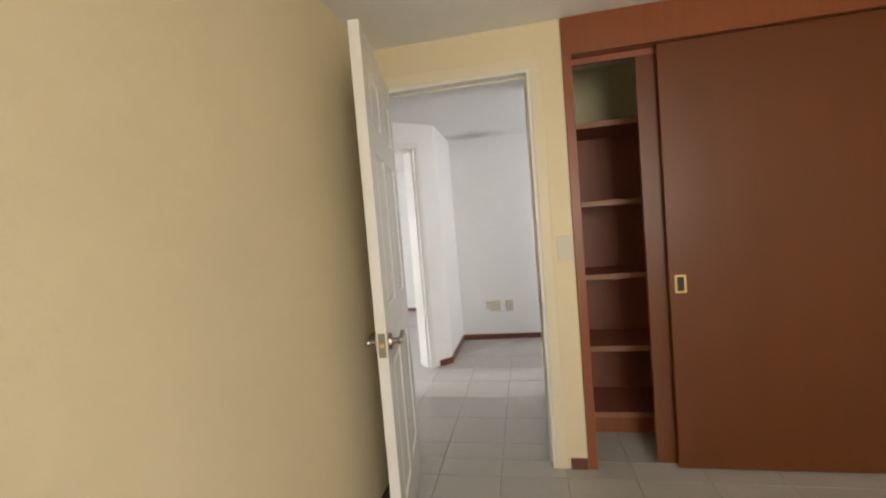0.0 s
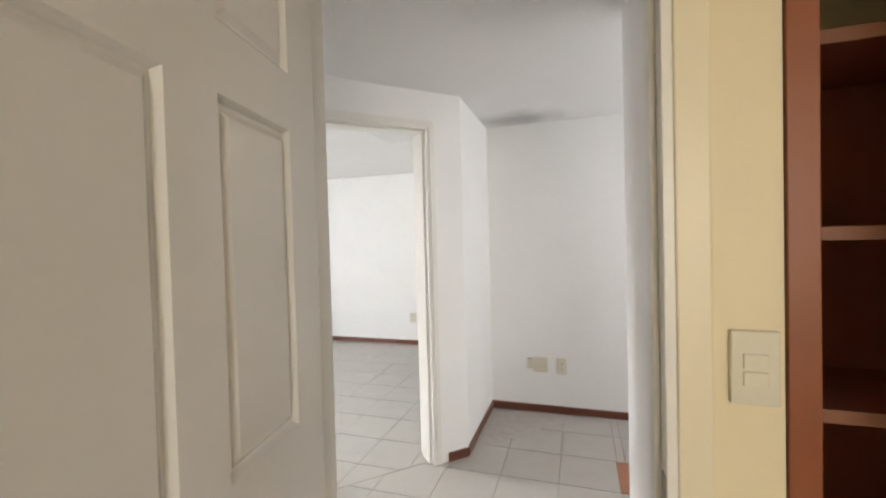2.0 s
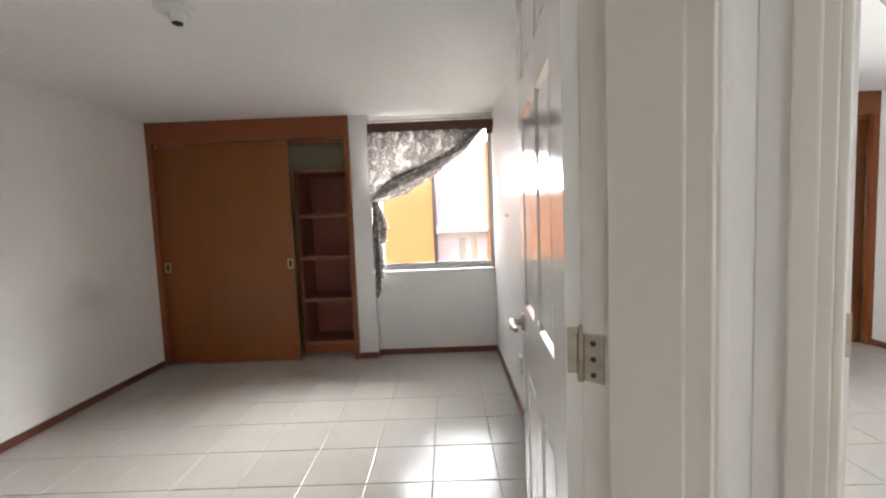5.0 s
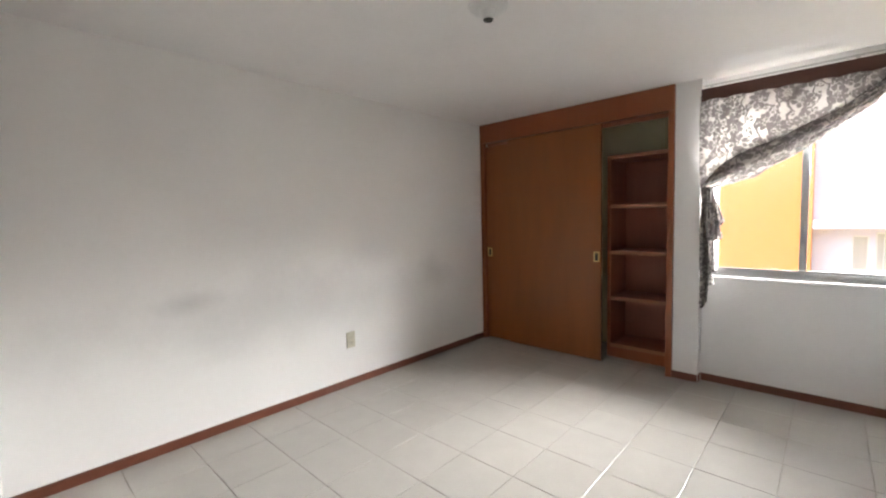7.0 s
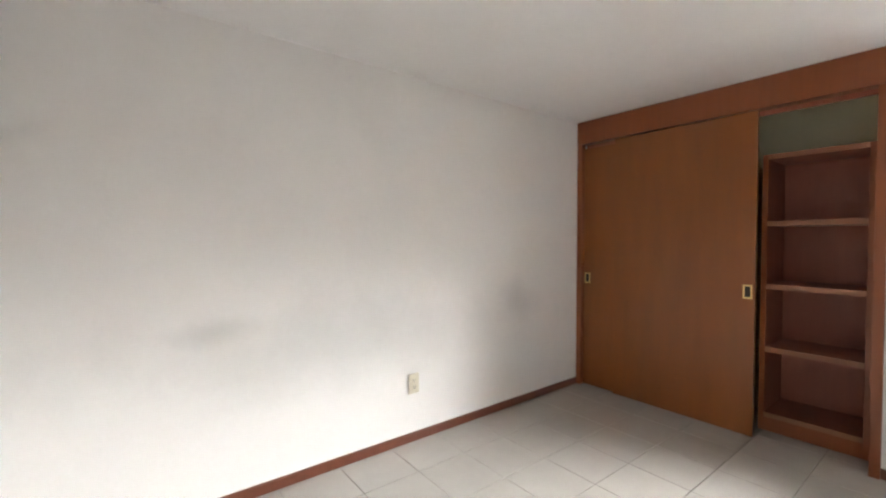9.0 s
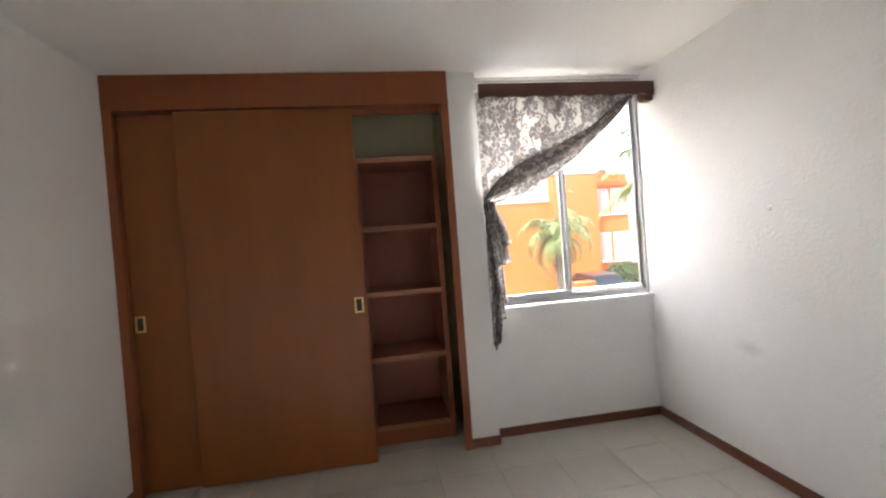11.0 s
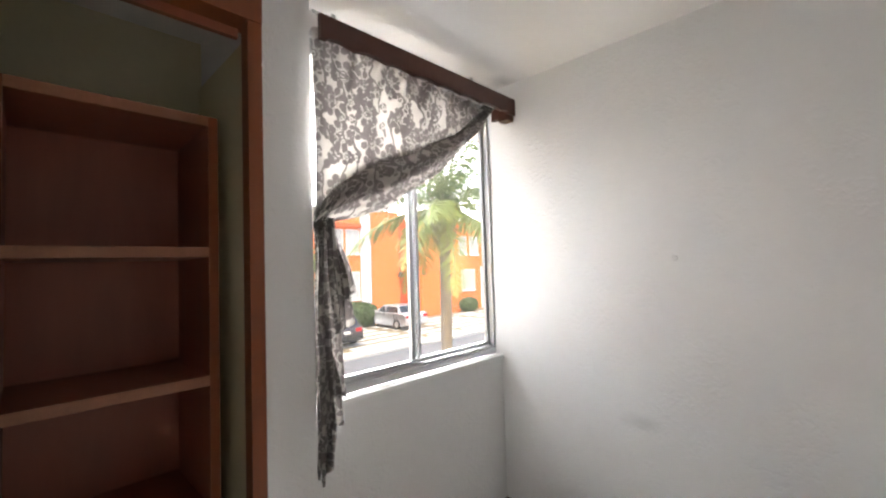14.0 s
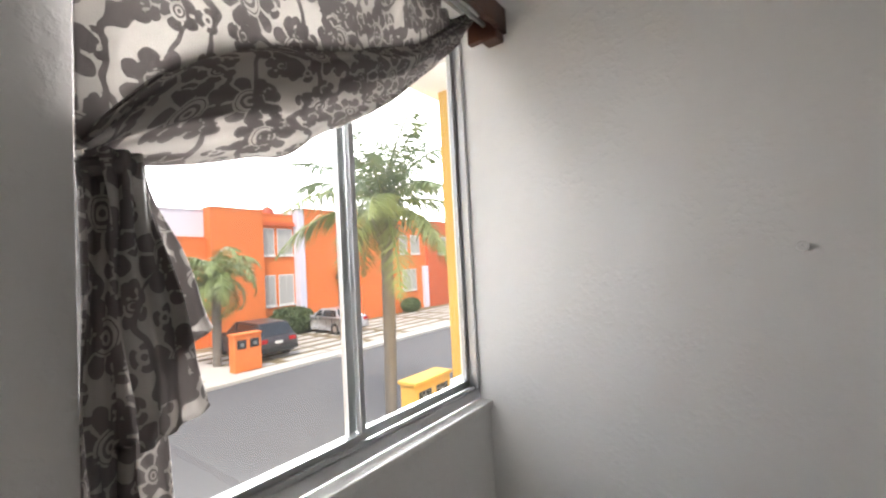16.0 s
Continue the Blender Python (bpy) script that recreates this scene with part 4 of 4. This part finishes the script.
def facade_window(parent, x, y0, y1, z0, z1, bars=1, sill=True):
    w = part("window", cube(x - 0.05, x + 0.02, y0, y1, z0, z1), WINFRAME, parent)
    n = bars + 1
    step = (y1 - y0 - 0.08) / n
    for i in range(n):
        a = y0 + 0.05 + i * step
        part("pane", cube(x + 0.012, x + 0.028, a, a + step - 0.03, z0 + 0.07, z1 - 0.07), BLIND, w)
    if sill:
        part("sill", cube(x, x + 0.09, y0 - 0.05, y1 + 0.05, z0 - 0.09, z0 - 0.002), WINFRAME, w)
    return w


def house(label, blocks, windows=(), extras=()):
    """blocks: (material, x front, y0, y1, z top); windows: (x, y0, y1, z0, z1, bars)."""
    h = thing("house", label, "house", group="row of houses across the street")
    for material, x, y0, y1, top in blocks:
        part("wall", cube(x - 7.0, x, y0, y1, G - 0.3, top), material, h)
        part("parapet_cap", cube(x - 7.03, x + 0.04, y0, y1, top + 0.001, top + 0.06), material, h)
    for x, y0, y1, z0, z1, bars in windows:
        facade_window(h, x, y0, y1, z0, z1, bars)
    for name, material, c in extras:
        part(name, cube(*c), material, h)
    return h


F = -26.5
house("two-storey orange house with plain blank front", ((PEACH, F, -9.0, 2.62, 6.2),))
house("white two-storey house with balcony and tall windows",
      ((LAVENDER, F - 0.8, 2.63, 5.9, 6.0), (PEACH, F, 5.91, 8.1, 6.0)),
      ((F - 0.8, 3.75, 4.25, 1.0, 2.9, 0), (F - 0.8, 4.6, 5.35, 1.0, 3.4, 1), (F - 0.8, 4.0, 4.55, -1.5, 0.1, 0), (F - 0.8, 4.75, 5.3, -1.5, 0.25, 1)),
      (("balcony", LAVENDER, (F - 0.79, F + 0.1, 2.65, 5.88, 0.45, 0.85)),))
house("orange house with white parapet and dark entrance", ((DEEP_SHADED_ORANGE, F - 0.9, 8.12, 9.2, 4.9), (ORANGE, F - 0.5, 9.21, 12.8, 3.35), (LAVENDER, F - 0.7, 9.21, 12.8, 4.85)),
      ((F - 0.9, 8.2, 8.9, -1.8, 3.0, 1),))
house("orange two-storey house with paired white windows", ((ORANGE, F, 12.82, 15.8, 4.98), (ORANGE, F - 0.45, 15.81, 18.1, 4.85)),
      ((F - 0.45, 15.95, 16.75, 2.35, 4.0, 1), (F - 0.45, 16.95, 18.0, 2.35, 4.0, 1), (F - 0.45, 15.95, 16.75, -0.7, 1.15, 1), (F - 0.45, 16.95, 18.0, -0.7, 1.15, 1)),
      (("eave", DEEP_SHADED_ORANGE, (F - 0.44, F - 0.25, 15.82, 18.09, 4.15, 4.4)),))
# The set-back wall beside the front is coloured darker for its shade.
house("orange two-storey house with lavender pilaster", ((LAVENDER, F + 0.1, 18.12, 18.55, 5.25), (ORANGE, F, 18.56, 21.1, 5.3), (DEEP_SHADED_ORANGE, F - 1.6, 21.12, 23.3, 5.0)),
      ((F - 1.6, 21.5, 22.4, -2.3, -0.2, 0),))
house("orange two-storey house with small windows", ((ORANGE, F, 23.32, 27.5, 5.5), (ORANGE, F - 0.6, 27.51, 31.6, 5.2)),
      ((F - 0.6, 28.2, 29.2, 2.3, 3.9, 1), (F - 0.6, 29.6, 30.8, 2.3, 3.9, 1), (F - 0.6, 28.4, 30.2, -0.8, 1.0, 2)),
      (("pilaster", LAVENDER, (F - 0.59, F - 0.3, 31.0, 31.55, G, 1.2)),))
house("deep orange two-storey house at the end of the row", ((DEEP_SHADED_ORANGE, F - 0.3, 31.62, 39.0, 5.2), (ORANGE, F, 39.01, 60.0, 5.2)),
      ((F - 0.3, 33.0, 34.4, 2.2, 3.8, 1), (F - 0.3, 36.0, 37.4, 2.2, 3.8, 1)))
tank = thing("water_tank", "small round red water tank on a flat roof", "water tank", pose(F - 2.0, 17.3, 4.92))
part("tank", cyl(bmesh.new(), (0, 0, 0), (0, 0, 0.5), 0.42, 0.38, n=20), CLAY, tank)
part("lid", cyl(bmesh.new(), (0, 0, 0.5), (0, 0, 0.68), 0.3, 0.1, n=20), CLAY, tank)
vent = thing("wall_lamp", "dark wall lamp on an orange house", "wall lamp", pose(F + 0.01, 21.0, 0.9))
part("arm", cube(0, 0.25, -0.03, 0.03, 0.1, 0.16), BLACK, vent)
part("shade", cyl(bmesh.new(), (0.25, 0, -0.25), (0.25, 0, 0.15), 0.22, 0.08, n=12), BLACK, vent)


def pillar(label, m, material, w, d, h):
    p = thing("utility_pillar", label, "utility pillar", m)
    part("body", cube(-d / 2, d / 2, -w / 2, w / 2, -0.05, h, 0.02), material, p)
    part("cap", cube(-d / 2 - 0.04, d / 2 + 0.04, -w / 2 - 0.04, w / 2 + 0.04, h + 0.001, h + 0.07, 0.015), material, p)
    for i, y in enumerate((-w * 0.24, w * 0.24)):
        n = part("niche", cube(d / 2 - 0.02, d / 2 + 0.006, y - w * 0.17, y + w * 0.17, h * 0.62, h * 0.88), CARGLASS, p, "dark meter niche")
        part("meter", cyl(bmesh.new(), (d / 2 + 0.004, y, h * 0.74), (d / 2 + 0.06, y, h * 0.74), 0.07, n=14), RIM, n)
    part("door", cube(d / 2 + 0.0005, d / 2 + 0.014, -w * 0.30, w * 0.30, h * 0.15, h * 0.52, 0.004), material, p)
    return p


pillar("orange masonry meter pillar at the kerb", pose(-19.4, 10.75, G + 0.12), ORANGE, 1.05, 0.45, 1.32)
pillar("yellow masonry meter pillar by the near kerb", pose(-9.3, 9.35, G + 0.12), YELLOWF, 1.2, 0.4, 1.22)


# ---- cars ----
def car(label, m, material, roof, length=4.4, width=1.76, hatch=False):
    """A parked car, nose along +x, built from lofted side profiles."""
    c = thing("car", label, "car", m, group="parked cars")
    L, W = length, width
    low = [(-L / 2, 0.38), (-L / 2 + 0.03, 0.72), (-L / 2 + 0.10, 0.95), (-L * 0.30, 0.99), (L * 0.16, 0.95), (L * 0.36, 0.84), (L / 2 - 0.10, 0.68),
           (L / 2, 0.52), (L / 2 - 0.04, 0.26), (L * 0.41, 0.21), (-L * 0.42, 0.21)]
    bm = bmesh.new()
    rows = []
    for y, k in ((-W / 2, 0.94), (-W / 2 + 0.0, 1.0), (-W / 2 + 0.10, 1.03), (0, 1.05), (W / 2 - 0.10, 1.03), (W / 2, 1.0), (W / 2, 0.94)):
        inset = 0.05 if abs(y) > W / 2 - 0.01 else 0.0
        rows.append([bm.verts.new((x * (1 - inset / 2), y * (1.0 if k != 0.94 else 0.97), 0.21 + (z - 0.21) * k)) for x, z in low])
    for a, b in zip(rows, rows[1:]):
        for i in range(len(low)):
            j = (i + 1) % len(low)
            bm.faces.new((a[i], a[j], b[j], b[i]))
    bm.faces.new(rows[0])
    bm.faces.new(rows[-1][::-1])
    body = part("body", bm, material, c, smooth=True)
    back = -L / 2 + (0.16 if hatch else 0.62)
    prof = [(back, 0.95), (back + (0.30 if hatch else 0.50), roof - 0.05), (-L * 0.05, roof), (L * 0.06, roof - 0.03), (L * 0.24, 0.95)]
    bm = bmesh.new()
    a = [bm.verts.new((x, -W / 2 + 0.05 + 0.21 * (z - 0.95) / (roof - 0.95), z)) for x, z in prof]
    b = [bm.verts.new((x, W / 2 - 0.05 - 0.21 * (z - 0.95) / (roof - 0.95), z)) for x, z in prof]
    bm.faces.new(a)
    bm.faces.new(b[::-1])
    for i in range(4):
        bm.faces.new((a[i], a[i + 1], b[i + 1], b[i]))
    bmesh.ops.bevel(bm, geom=bm.edges[:], offset=0.03, segments=2, affect="EDGES")
    part("cabin", bm, material, c)
    for s in (-1, 1):
        for x0, x1 in ((back + 0.28, -0.12), (-0.05, L * 0.06 + 0.24)):
            bm = bmesh.new()
            up = roof - 0.10
            pts = [(x0 - 0.06, 1.0), (x0 + 0.16, up), (x1 - (0.0 if x1 < 0 else 0.20), up), (x1 + (0.0 if x1 < 0 else 0.10), 1.0)]
            f = []
            for d in (0.0, 0.02):
                f.append([bm.verts.new((x, s * (W / 2 - 0.036 + d - 0.21 * (z - 0.95) / (roof - 0.95)), z)) for x, z in pts])
            bm.faces.new(f[0])
            bm.faces.new(f[1][::-1])
            for i in range(4):
                bm.faces.new((f[0][i], f[0][(i + 1) % 4], f[1][(i + 1) % 4], f[1][i]))
            part("side_window", bm, CARGLASS, c)
        part("headlight", cube(L / 2 - 0.22, L / 2 - 0.06, s * 0.62 - 0.13, s * 0.62 + 0.13, 0.58, 0.70, 0.02), RIM, c)
        part("tail_lamp", cube(-L / 2 + 0.01, -L / 2 + 0.12, s * 0.66 - 0.16, s * 0.66 + 0.16, 0.72, 0.90, 0.02), REDLAMP, c)
        part("mirror", cube(L * 0.17, L * 0.17 + 0.10, s * (W / 2 + 0.07) - 0.07, s * (W / 2 + 0.07) + 0.07, 0.96, 1.08, 0.02), material, c)
        for x in (-L * 0.29, L * 0.31):
            wb = bmesh.new()
            cyl(wb, (x, s * (W / 2 - 0.19), 0.315), (x, s * (W / 2 + 0.012), 0.315), 0.315, n=24)
            w = part("wheel", wb, RUBBER, c, "black rubber tyre")
            rb = cyl(bmesh.new(), (x, s * (W / 2 + 0.008), 0.315), (x, s * (W / 2 + 0.022), 0.315), 0.20, 0.17, n=20)
            part("rim", rb, RIM, w)

    def slope(x0, z0, x1, z1, w0, w1, name):
        bm = bmesh.new()
        nx, nz = (z1 - z0), -(x1 - x0)
        l = math.hypot(nx, nz)
        nx, nz = nx / l, nz / l
        if nz < 0:
            nx, nz = -nx, -nz
        f = []
        for d in (0.0, 0.02):
            f.append([bm.verts.new((x + nx * d, y, z + nz * d)) for x, y, z in ((x0, -w0, z0), (x0, w0, z0), (x1, w1, z1), (x1, -w1, z1))])
        bm.faces.new(f[0])
        bm.faces.new(f[1][::-1])
        for i in range(4):
            bm.faces.new((f[0][i], f[0][(i + 1) % 4], f[1][(i + 1) % 4], f[1][i]))
        part(name, bm, CARGLASS, c)

    e = 0.30 if hatch else 0.50
    slope(back + e * 0.12, 1.0, back + e * 0.9, roof - 0.09, W / 2 - 0.16, W / 2 - 0.30, "rear_window")
    slope(L * 0.235, 0.99, L * 0.085, roof - 0.07, W / 2 - 0.16, W / 2 - 0.30, "windscreen")
    part("bumper", cube(-L / 2 - 0.03, -L / 2 + 0.12, -W / 2 + 0.06, W / 2 - 0.06, 0.34, 0.56, 0.03), material if not hatch else RUBBER, c)
    part("plate", cube(-L / 2 - 0.012, -L / 2 + 0.03, -0.17, 0.17, 0.66, 0.78, 0.004), WINFRAME, c)
    return c


BLACKCAR = mat("black_car_paint", (0.045, 0.038, 0.042), 0.35, 0.05, coat=0.25)
SILVER = mat("silver_car_paint", (0.55, 0.55, 0.56), 0.28, 0.05, metal=0.4, coat=1.0)
PLUM = mat("dark_grey_car_paint", (0.06, 0.05, 0.065), 0.25, 0.05, coat=1.0)
DUSTY = mat("dusty_grey_car_paint", (0.09, 0.085, 0.088), 0.4, 0.08, coat=0.3)
car("black hatchback parked nose-in before the orange house", pose(-22.35, 12.7, G + 0.05, 0, 0, 178), BLACKCAR, 1.58, 4.5, 1.84, True)
car("silver saloon parked nose-in on concrete strips", pose(-24.0, 18.6, G + 0.05, 0, 0, 178), SILVER, 1.45, 4.5, 1.74)
car("dark saloon parked far along the row", pose(-24.0, 34.5, G + 0.05, 0, 0, 178), PLUM, 1.45, 4.4, 1.74)
car("dusty grey car parked on the near side below the window", pose(-7.2, 6.1, G - 0.02, 0, 0, 4), DUSTY, 1.42, 4.2, 1.74)


# ---- palms and hedges ----
def palm(label, m, height, radius, fronds, reach, leaf_mats, seed, droop=1.0):
    rng = random.Random(seed)
    p = thing("palm_tree", label, "palm tree", m)
    bm = bmesh.new()
    prev = None
    n, sides = 26, 14
    for i in range(n + 1):
        z = height * i / n
        swell = 1.0 + 0.16 * math.sin(math.pi * min(1, i / n * 1.1)) + (0.25 if i % 2 else 0.0) * 0.16 + 0.4 * max(0, 0.08 - i / n)
        off = 0.10 * math.sin(2.2 * i / n)
        ring = [bm.verts.new((off + radius * swell * math.cos(2 * math.pi * k / sides) * rng.uniform(0.94, 1.06), radius * swell * math.sin(2 * math.pi * k / sides) * rng.uniform(0.94, 1.06), z)) for k in range(sides)]
        if prev:
            for k in range(sides):
                bm.faces.new((prev[k], prev[(k + 1) % sides], ring[(k + 1) % sides], ring[k]))
        prev = ring
    bm.faces.new(prev)
    part("trunk", bm, BARK, p)
    top = Vector((0.10 * math.sin(2.2), 0, height))
    bm = bmesh.new()
    for k in range(40):
        a, z = rng.uniform(0, 6.28), rng.uniform(-1.3, 0.1)
        r = radius * (1.1 + 0.3 * (z + 1.3))
        d = Vector((math.cos(a), math.sin(a), 0))
        cyl(bm, top + d * r * 0.8 + Vector((0, 0, z)), top + d * (r + 0.22) + Vector((0, 0, z + 0.35)), 0.05, 0.02, n=5)
    part("frond_stubs", bm, BARK, p)
    for f in range(fronds):
        az = f * 2.399 + rng.uniform(-0.2, 0.2)
        rise = 1.45 - 2.1 * (f / fronds) + rng.uniform(-0.12, 0.12)
        ln = reach * rng.uniform(0.8, 1.1)
        pts = []
        q = top.copy()
        ang = rise
        steps = 16
        for i in range(steps + 1):
            pts.append(q.copy())
            q = q + Vector((math.cos(az) * math.cos(ang), math.sin(az) * math.cos(ang), math.sin(ang))) * (ln / steps)
            ang -= droop * (0.055 + 0.10 * i / steps)
        bm = bmesh.new()
        for i in range(steps):
            cyl(bm, pts[i], pts[i + 1], 0.03 * (1 - i / steps) + 0.011, n=4)
        side = Vector((-math.sin(az), math.cos(az), 0))
        for i in range(3, steps * 4):
            t = i / 4
            j = min(int(t), steps - 1)
            o = pts[j].lerp(pts[j + 1], t - j)
            fwd = (pts[j + 1] - pts[j]).normalized()
            l = ln * 0.24 * math.sin(math.pi * (0.12 + 0.86 * t / steps)) * rng.uniform(0.8, 1.15)
            for s in (-1, 1):
                d = (side * s * 0.9 + fwd * rng.uniform(0.3, 0.8) + Vector((0, 0, rng.uniform(-0.9, 0.15)))).normalized()
                w = fwd * 0.015
                tip = o + d * l + Vector((0, 0, -0.25 * l))
                midp = o + d * l * 0.55
                v = [bm.verts.new(c) for c in (o - w, o + w, midp + w * 1.2, tip, midp - w * 1.2)]
                bm.faces.new(v)
        part("frond", bm, leaf_mats[0] if f < fronds * 0.55 else leaf_mats[1], p)
    return p


palm("tall palm with green and yellow-green fronds by the kerb", pose(-10.95, 9.93, G), 5.35, 0.135, 27, 2.9, (LEAF, LEAFY), 3, 0.66)
palm("smaller palm with drooping yellow-green fronds", pose(-21.4, 10.6, G), 3.7, 0.15, 24, 2.6, (LEAFY, LEAFY), 8, 1.7)


def hedge(label, m, sx, sy, sz, count, seed):
    rng = random.Random(seed)
    verts, faces = [], []
    for i in range(count):
        while True:
            v = Vector((rng.uniform(-1, 1), rng.uniform(-1, 1), rng.uniform(-0.9, 1)))
            if 0.45 < v.length < 1.0 + 0.12 * noise.noise(v * 3):
                break
        o = Vector((v.x * sx, v.y * sy, sz * (1 + v.z)))
        a = Vector((rng.uniform(-1, 1), rng.uniform(-1, 1), rng.uniform(-1, 1))).normalized() * 0.11
        b = a.orthogonal().normalized() * 0.05
        k = len(verts)
        verts += [o - a, o + b, o + a, o - b]
        faces.append((k, k + 1, k + 2, k + 3))
    me = bpy.data.meshes.new("hedge")
    me.from_pydata(verts, [], faces)
    me.materials.append(HEDGE)
    h = thing("shrub", label, "shrub", m, group="shrubs before the houses")
    leaves = new("leaves", me)
    leaves.parent = h
    bm = cyl(bmesh.new(), (0, 0, 0), (0, 0, sz * 1.2), 0.05, 0.03, n=8)
    part("stem", bm, BARK, h)
    return h


hedge("clipped green shrub under the windows", pose(-25.6, 16.9, G), 0.75, 1.6, 0.85, 3200, 1)
hedge("round green shrub along the houses", pose(-25.6, 27.6, G), 0.7, 0.9, 0.6, 1500, 2)

# own facade beside the window
setting("facade_fin", cube(-4.92, -4.72, 4.30, 4.6, G, 3.2), YELLOWF, "yellow painted facade pier outside the window", "wall")
bm = bmesh.new()
bx(bm, -4.63, -4.61, 2.56, 5.2, G, 0.78)
bx(bm, -5.04, -5.02, -1.3, 2.54, G, 3.0)
bx(bm, -5.04, -5.02, 5.26, 9.0, G, 3.0)
setting("facade_own", bm, YELLOWF, "yellow painted house front under the window", "wall")


# ---- floor tiles ----
def clip(poly, planes):
    for a, b, c in planes:
        out = []
        for i, p in enumerate(poly):
            q = poly[(i + 1) % len(poly)]
            dp, dq = a * p[0] + b * p[1] - c, a * q[0] + b * q[1] - c
            if dp <= 0:
                out.append(p)
            if dp * dq < 0:
                t = dp / (dp - dq)
                out.append((p[0] + (q[0] - p[0]) * t, p[1] + (q[1] - p[1]) * t))
        poly = out
        if len(poly) < 3:
            return []
    return poly


TILE_MESH = {}


def tile_mesh(poly):
    key = tuple((round(x, 3), round(y, 3)) for x, y in poly)
    if key not in TILE_MESH:
        cx, cy = sum(p[0] for p in poly) / len(poly), sum(p[1] for p in poly) / len(poly)
        n = len(poly)
        e = 0.004
        inner = [(x + (cx - x) * e / max(0.02, math.hypot(cx - x, cy - y)), y + (cy - y) * e / max(0.02, math.hypot(cx - x, cy - y))) for x, y in poly]
        verts = [(x, y, -0.008) for x, y in poly] + [(x, y, -0.0015) for x, y in poly] + [(x, y, 0.0) for x, y in inner]
        faces = [tuple(range(2 * n, 3 * n))]
        for i in range(n):
            j = (i + 1) % n
            faces += [(i, j, n + j, n + i), (n + i, n + j, 2 * n + j, 2 * n + i)]
        me = bpy.data.meshes.new("tile")
        me.from_pydata(verts, [], faces)
        me.materials.append(TILE)
        TILE_MESH[key] = me
    return TILE_MESH[key]


def lay_tiles(floor, x0, x1, y0, y1, ox, oy, pitch=0.333, planes=()):
    gap = 0.0028
    box = [(-1, 0, -x0), (1, 0, x1), (0, -1, -y0), (0, 1, y1)]
    for i in range(math.floor((x0 - ox) / pitch) - 1, math.ceil((x1 - ox) / pitch) + 1):
        for j in range(math.floor((y0 - oy) / pitch) - 1, math.ceil((y1 - oy) / pitch) + 1):
            a, b = ox + i * pitch + gap / 2, oy + j * pitch + gap / 2
            s = pitch - gap
            poly = clip([(a, b), (a + s, b), (a + s, b + s), (a, b + s)], box + list(planes))
            if not poly:
                continue
            me = tile_mesh([(x - a, y - b) for x, y in poly])
            ob = new("tile", me)
            ob.location = (a, b, 0)
            ob.parent = floor


lay_tiles(FLOOR_C, -4.85, -0.56, 0.49, 3.70, -2.65, 3.13, planes=((1, 1, 2.615),))
lay_tiles(FLOOR_H, 0.742, 2.40, 3.81, 5.35, 0.36, 4.04)
lay_tiles(FLOOR_H, -1.0, 0.74, 2.866, 5.35, 0.36, 4.04, planes=((-1, -1, -2.62), (-1, 1, 4.83)))
lay_tiles(FLOOR_B, -4.85, -0.37, 3.87, 7.14, -2.19, 4.93, planes=((1, -1, -4.835),))
lay_tiles(FLOOR_A, -0.18, 3.29, -1.15, 2.862, 0.36, 4.04)
lay_tiles(FLOOR_A, 0.83, 3.29, 2.866, 3.58, 0.36, 4.04)
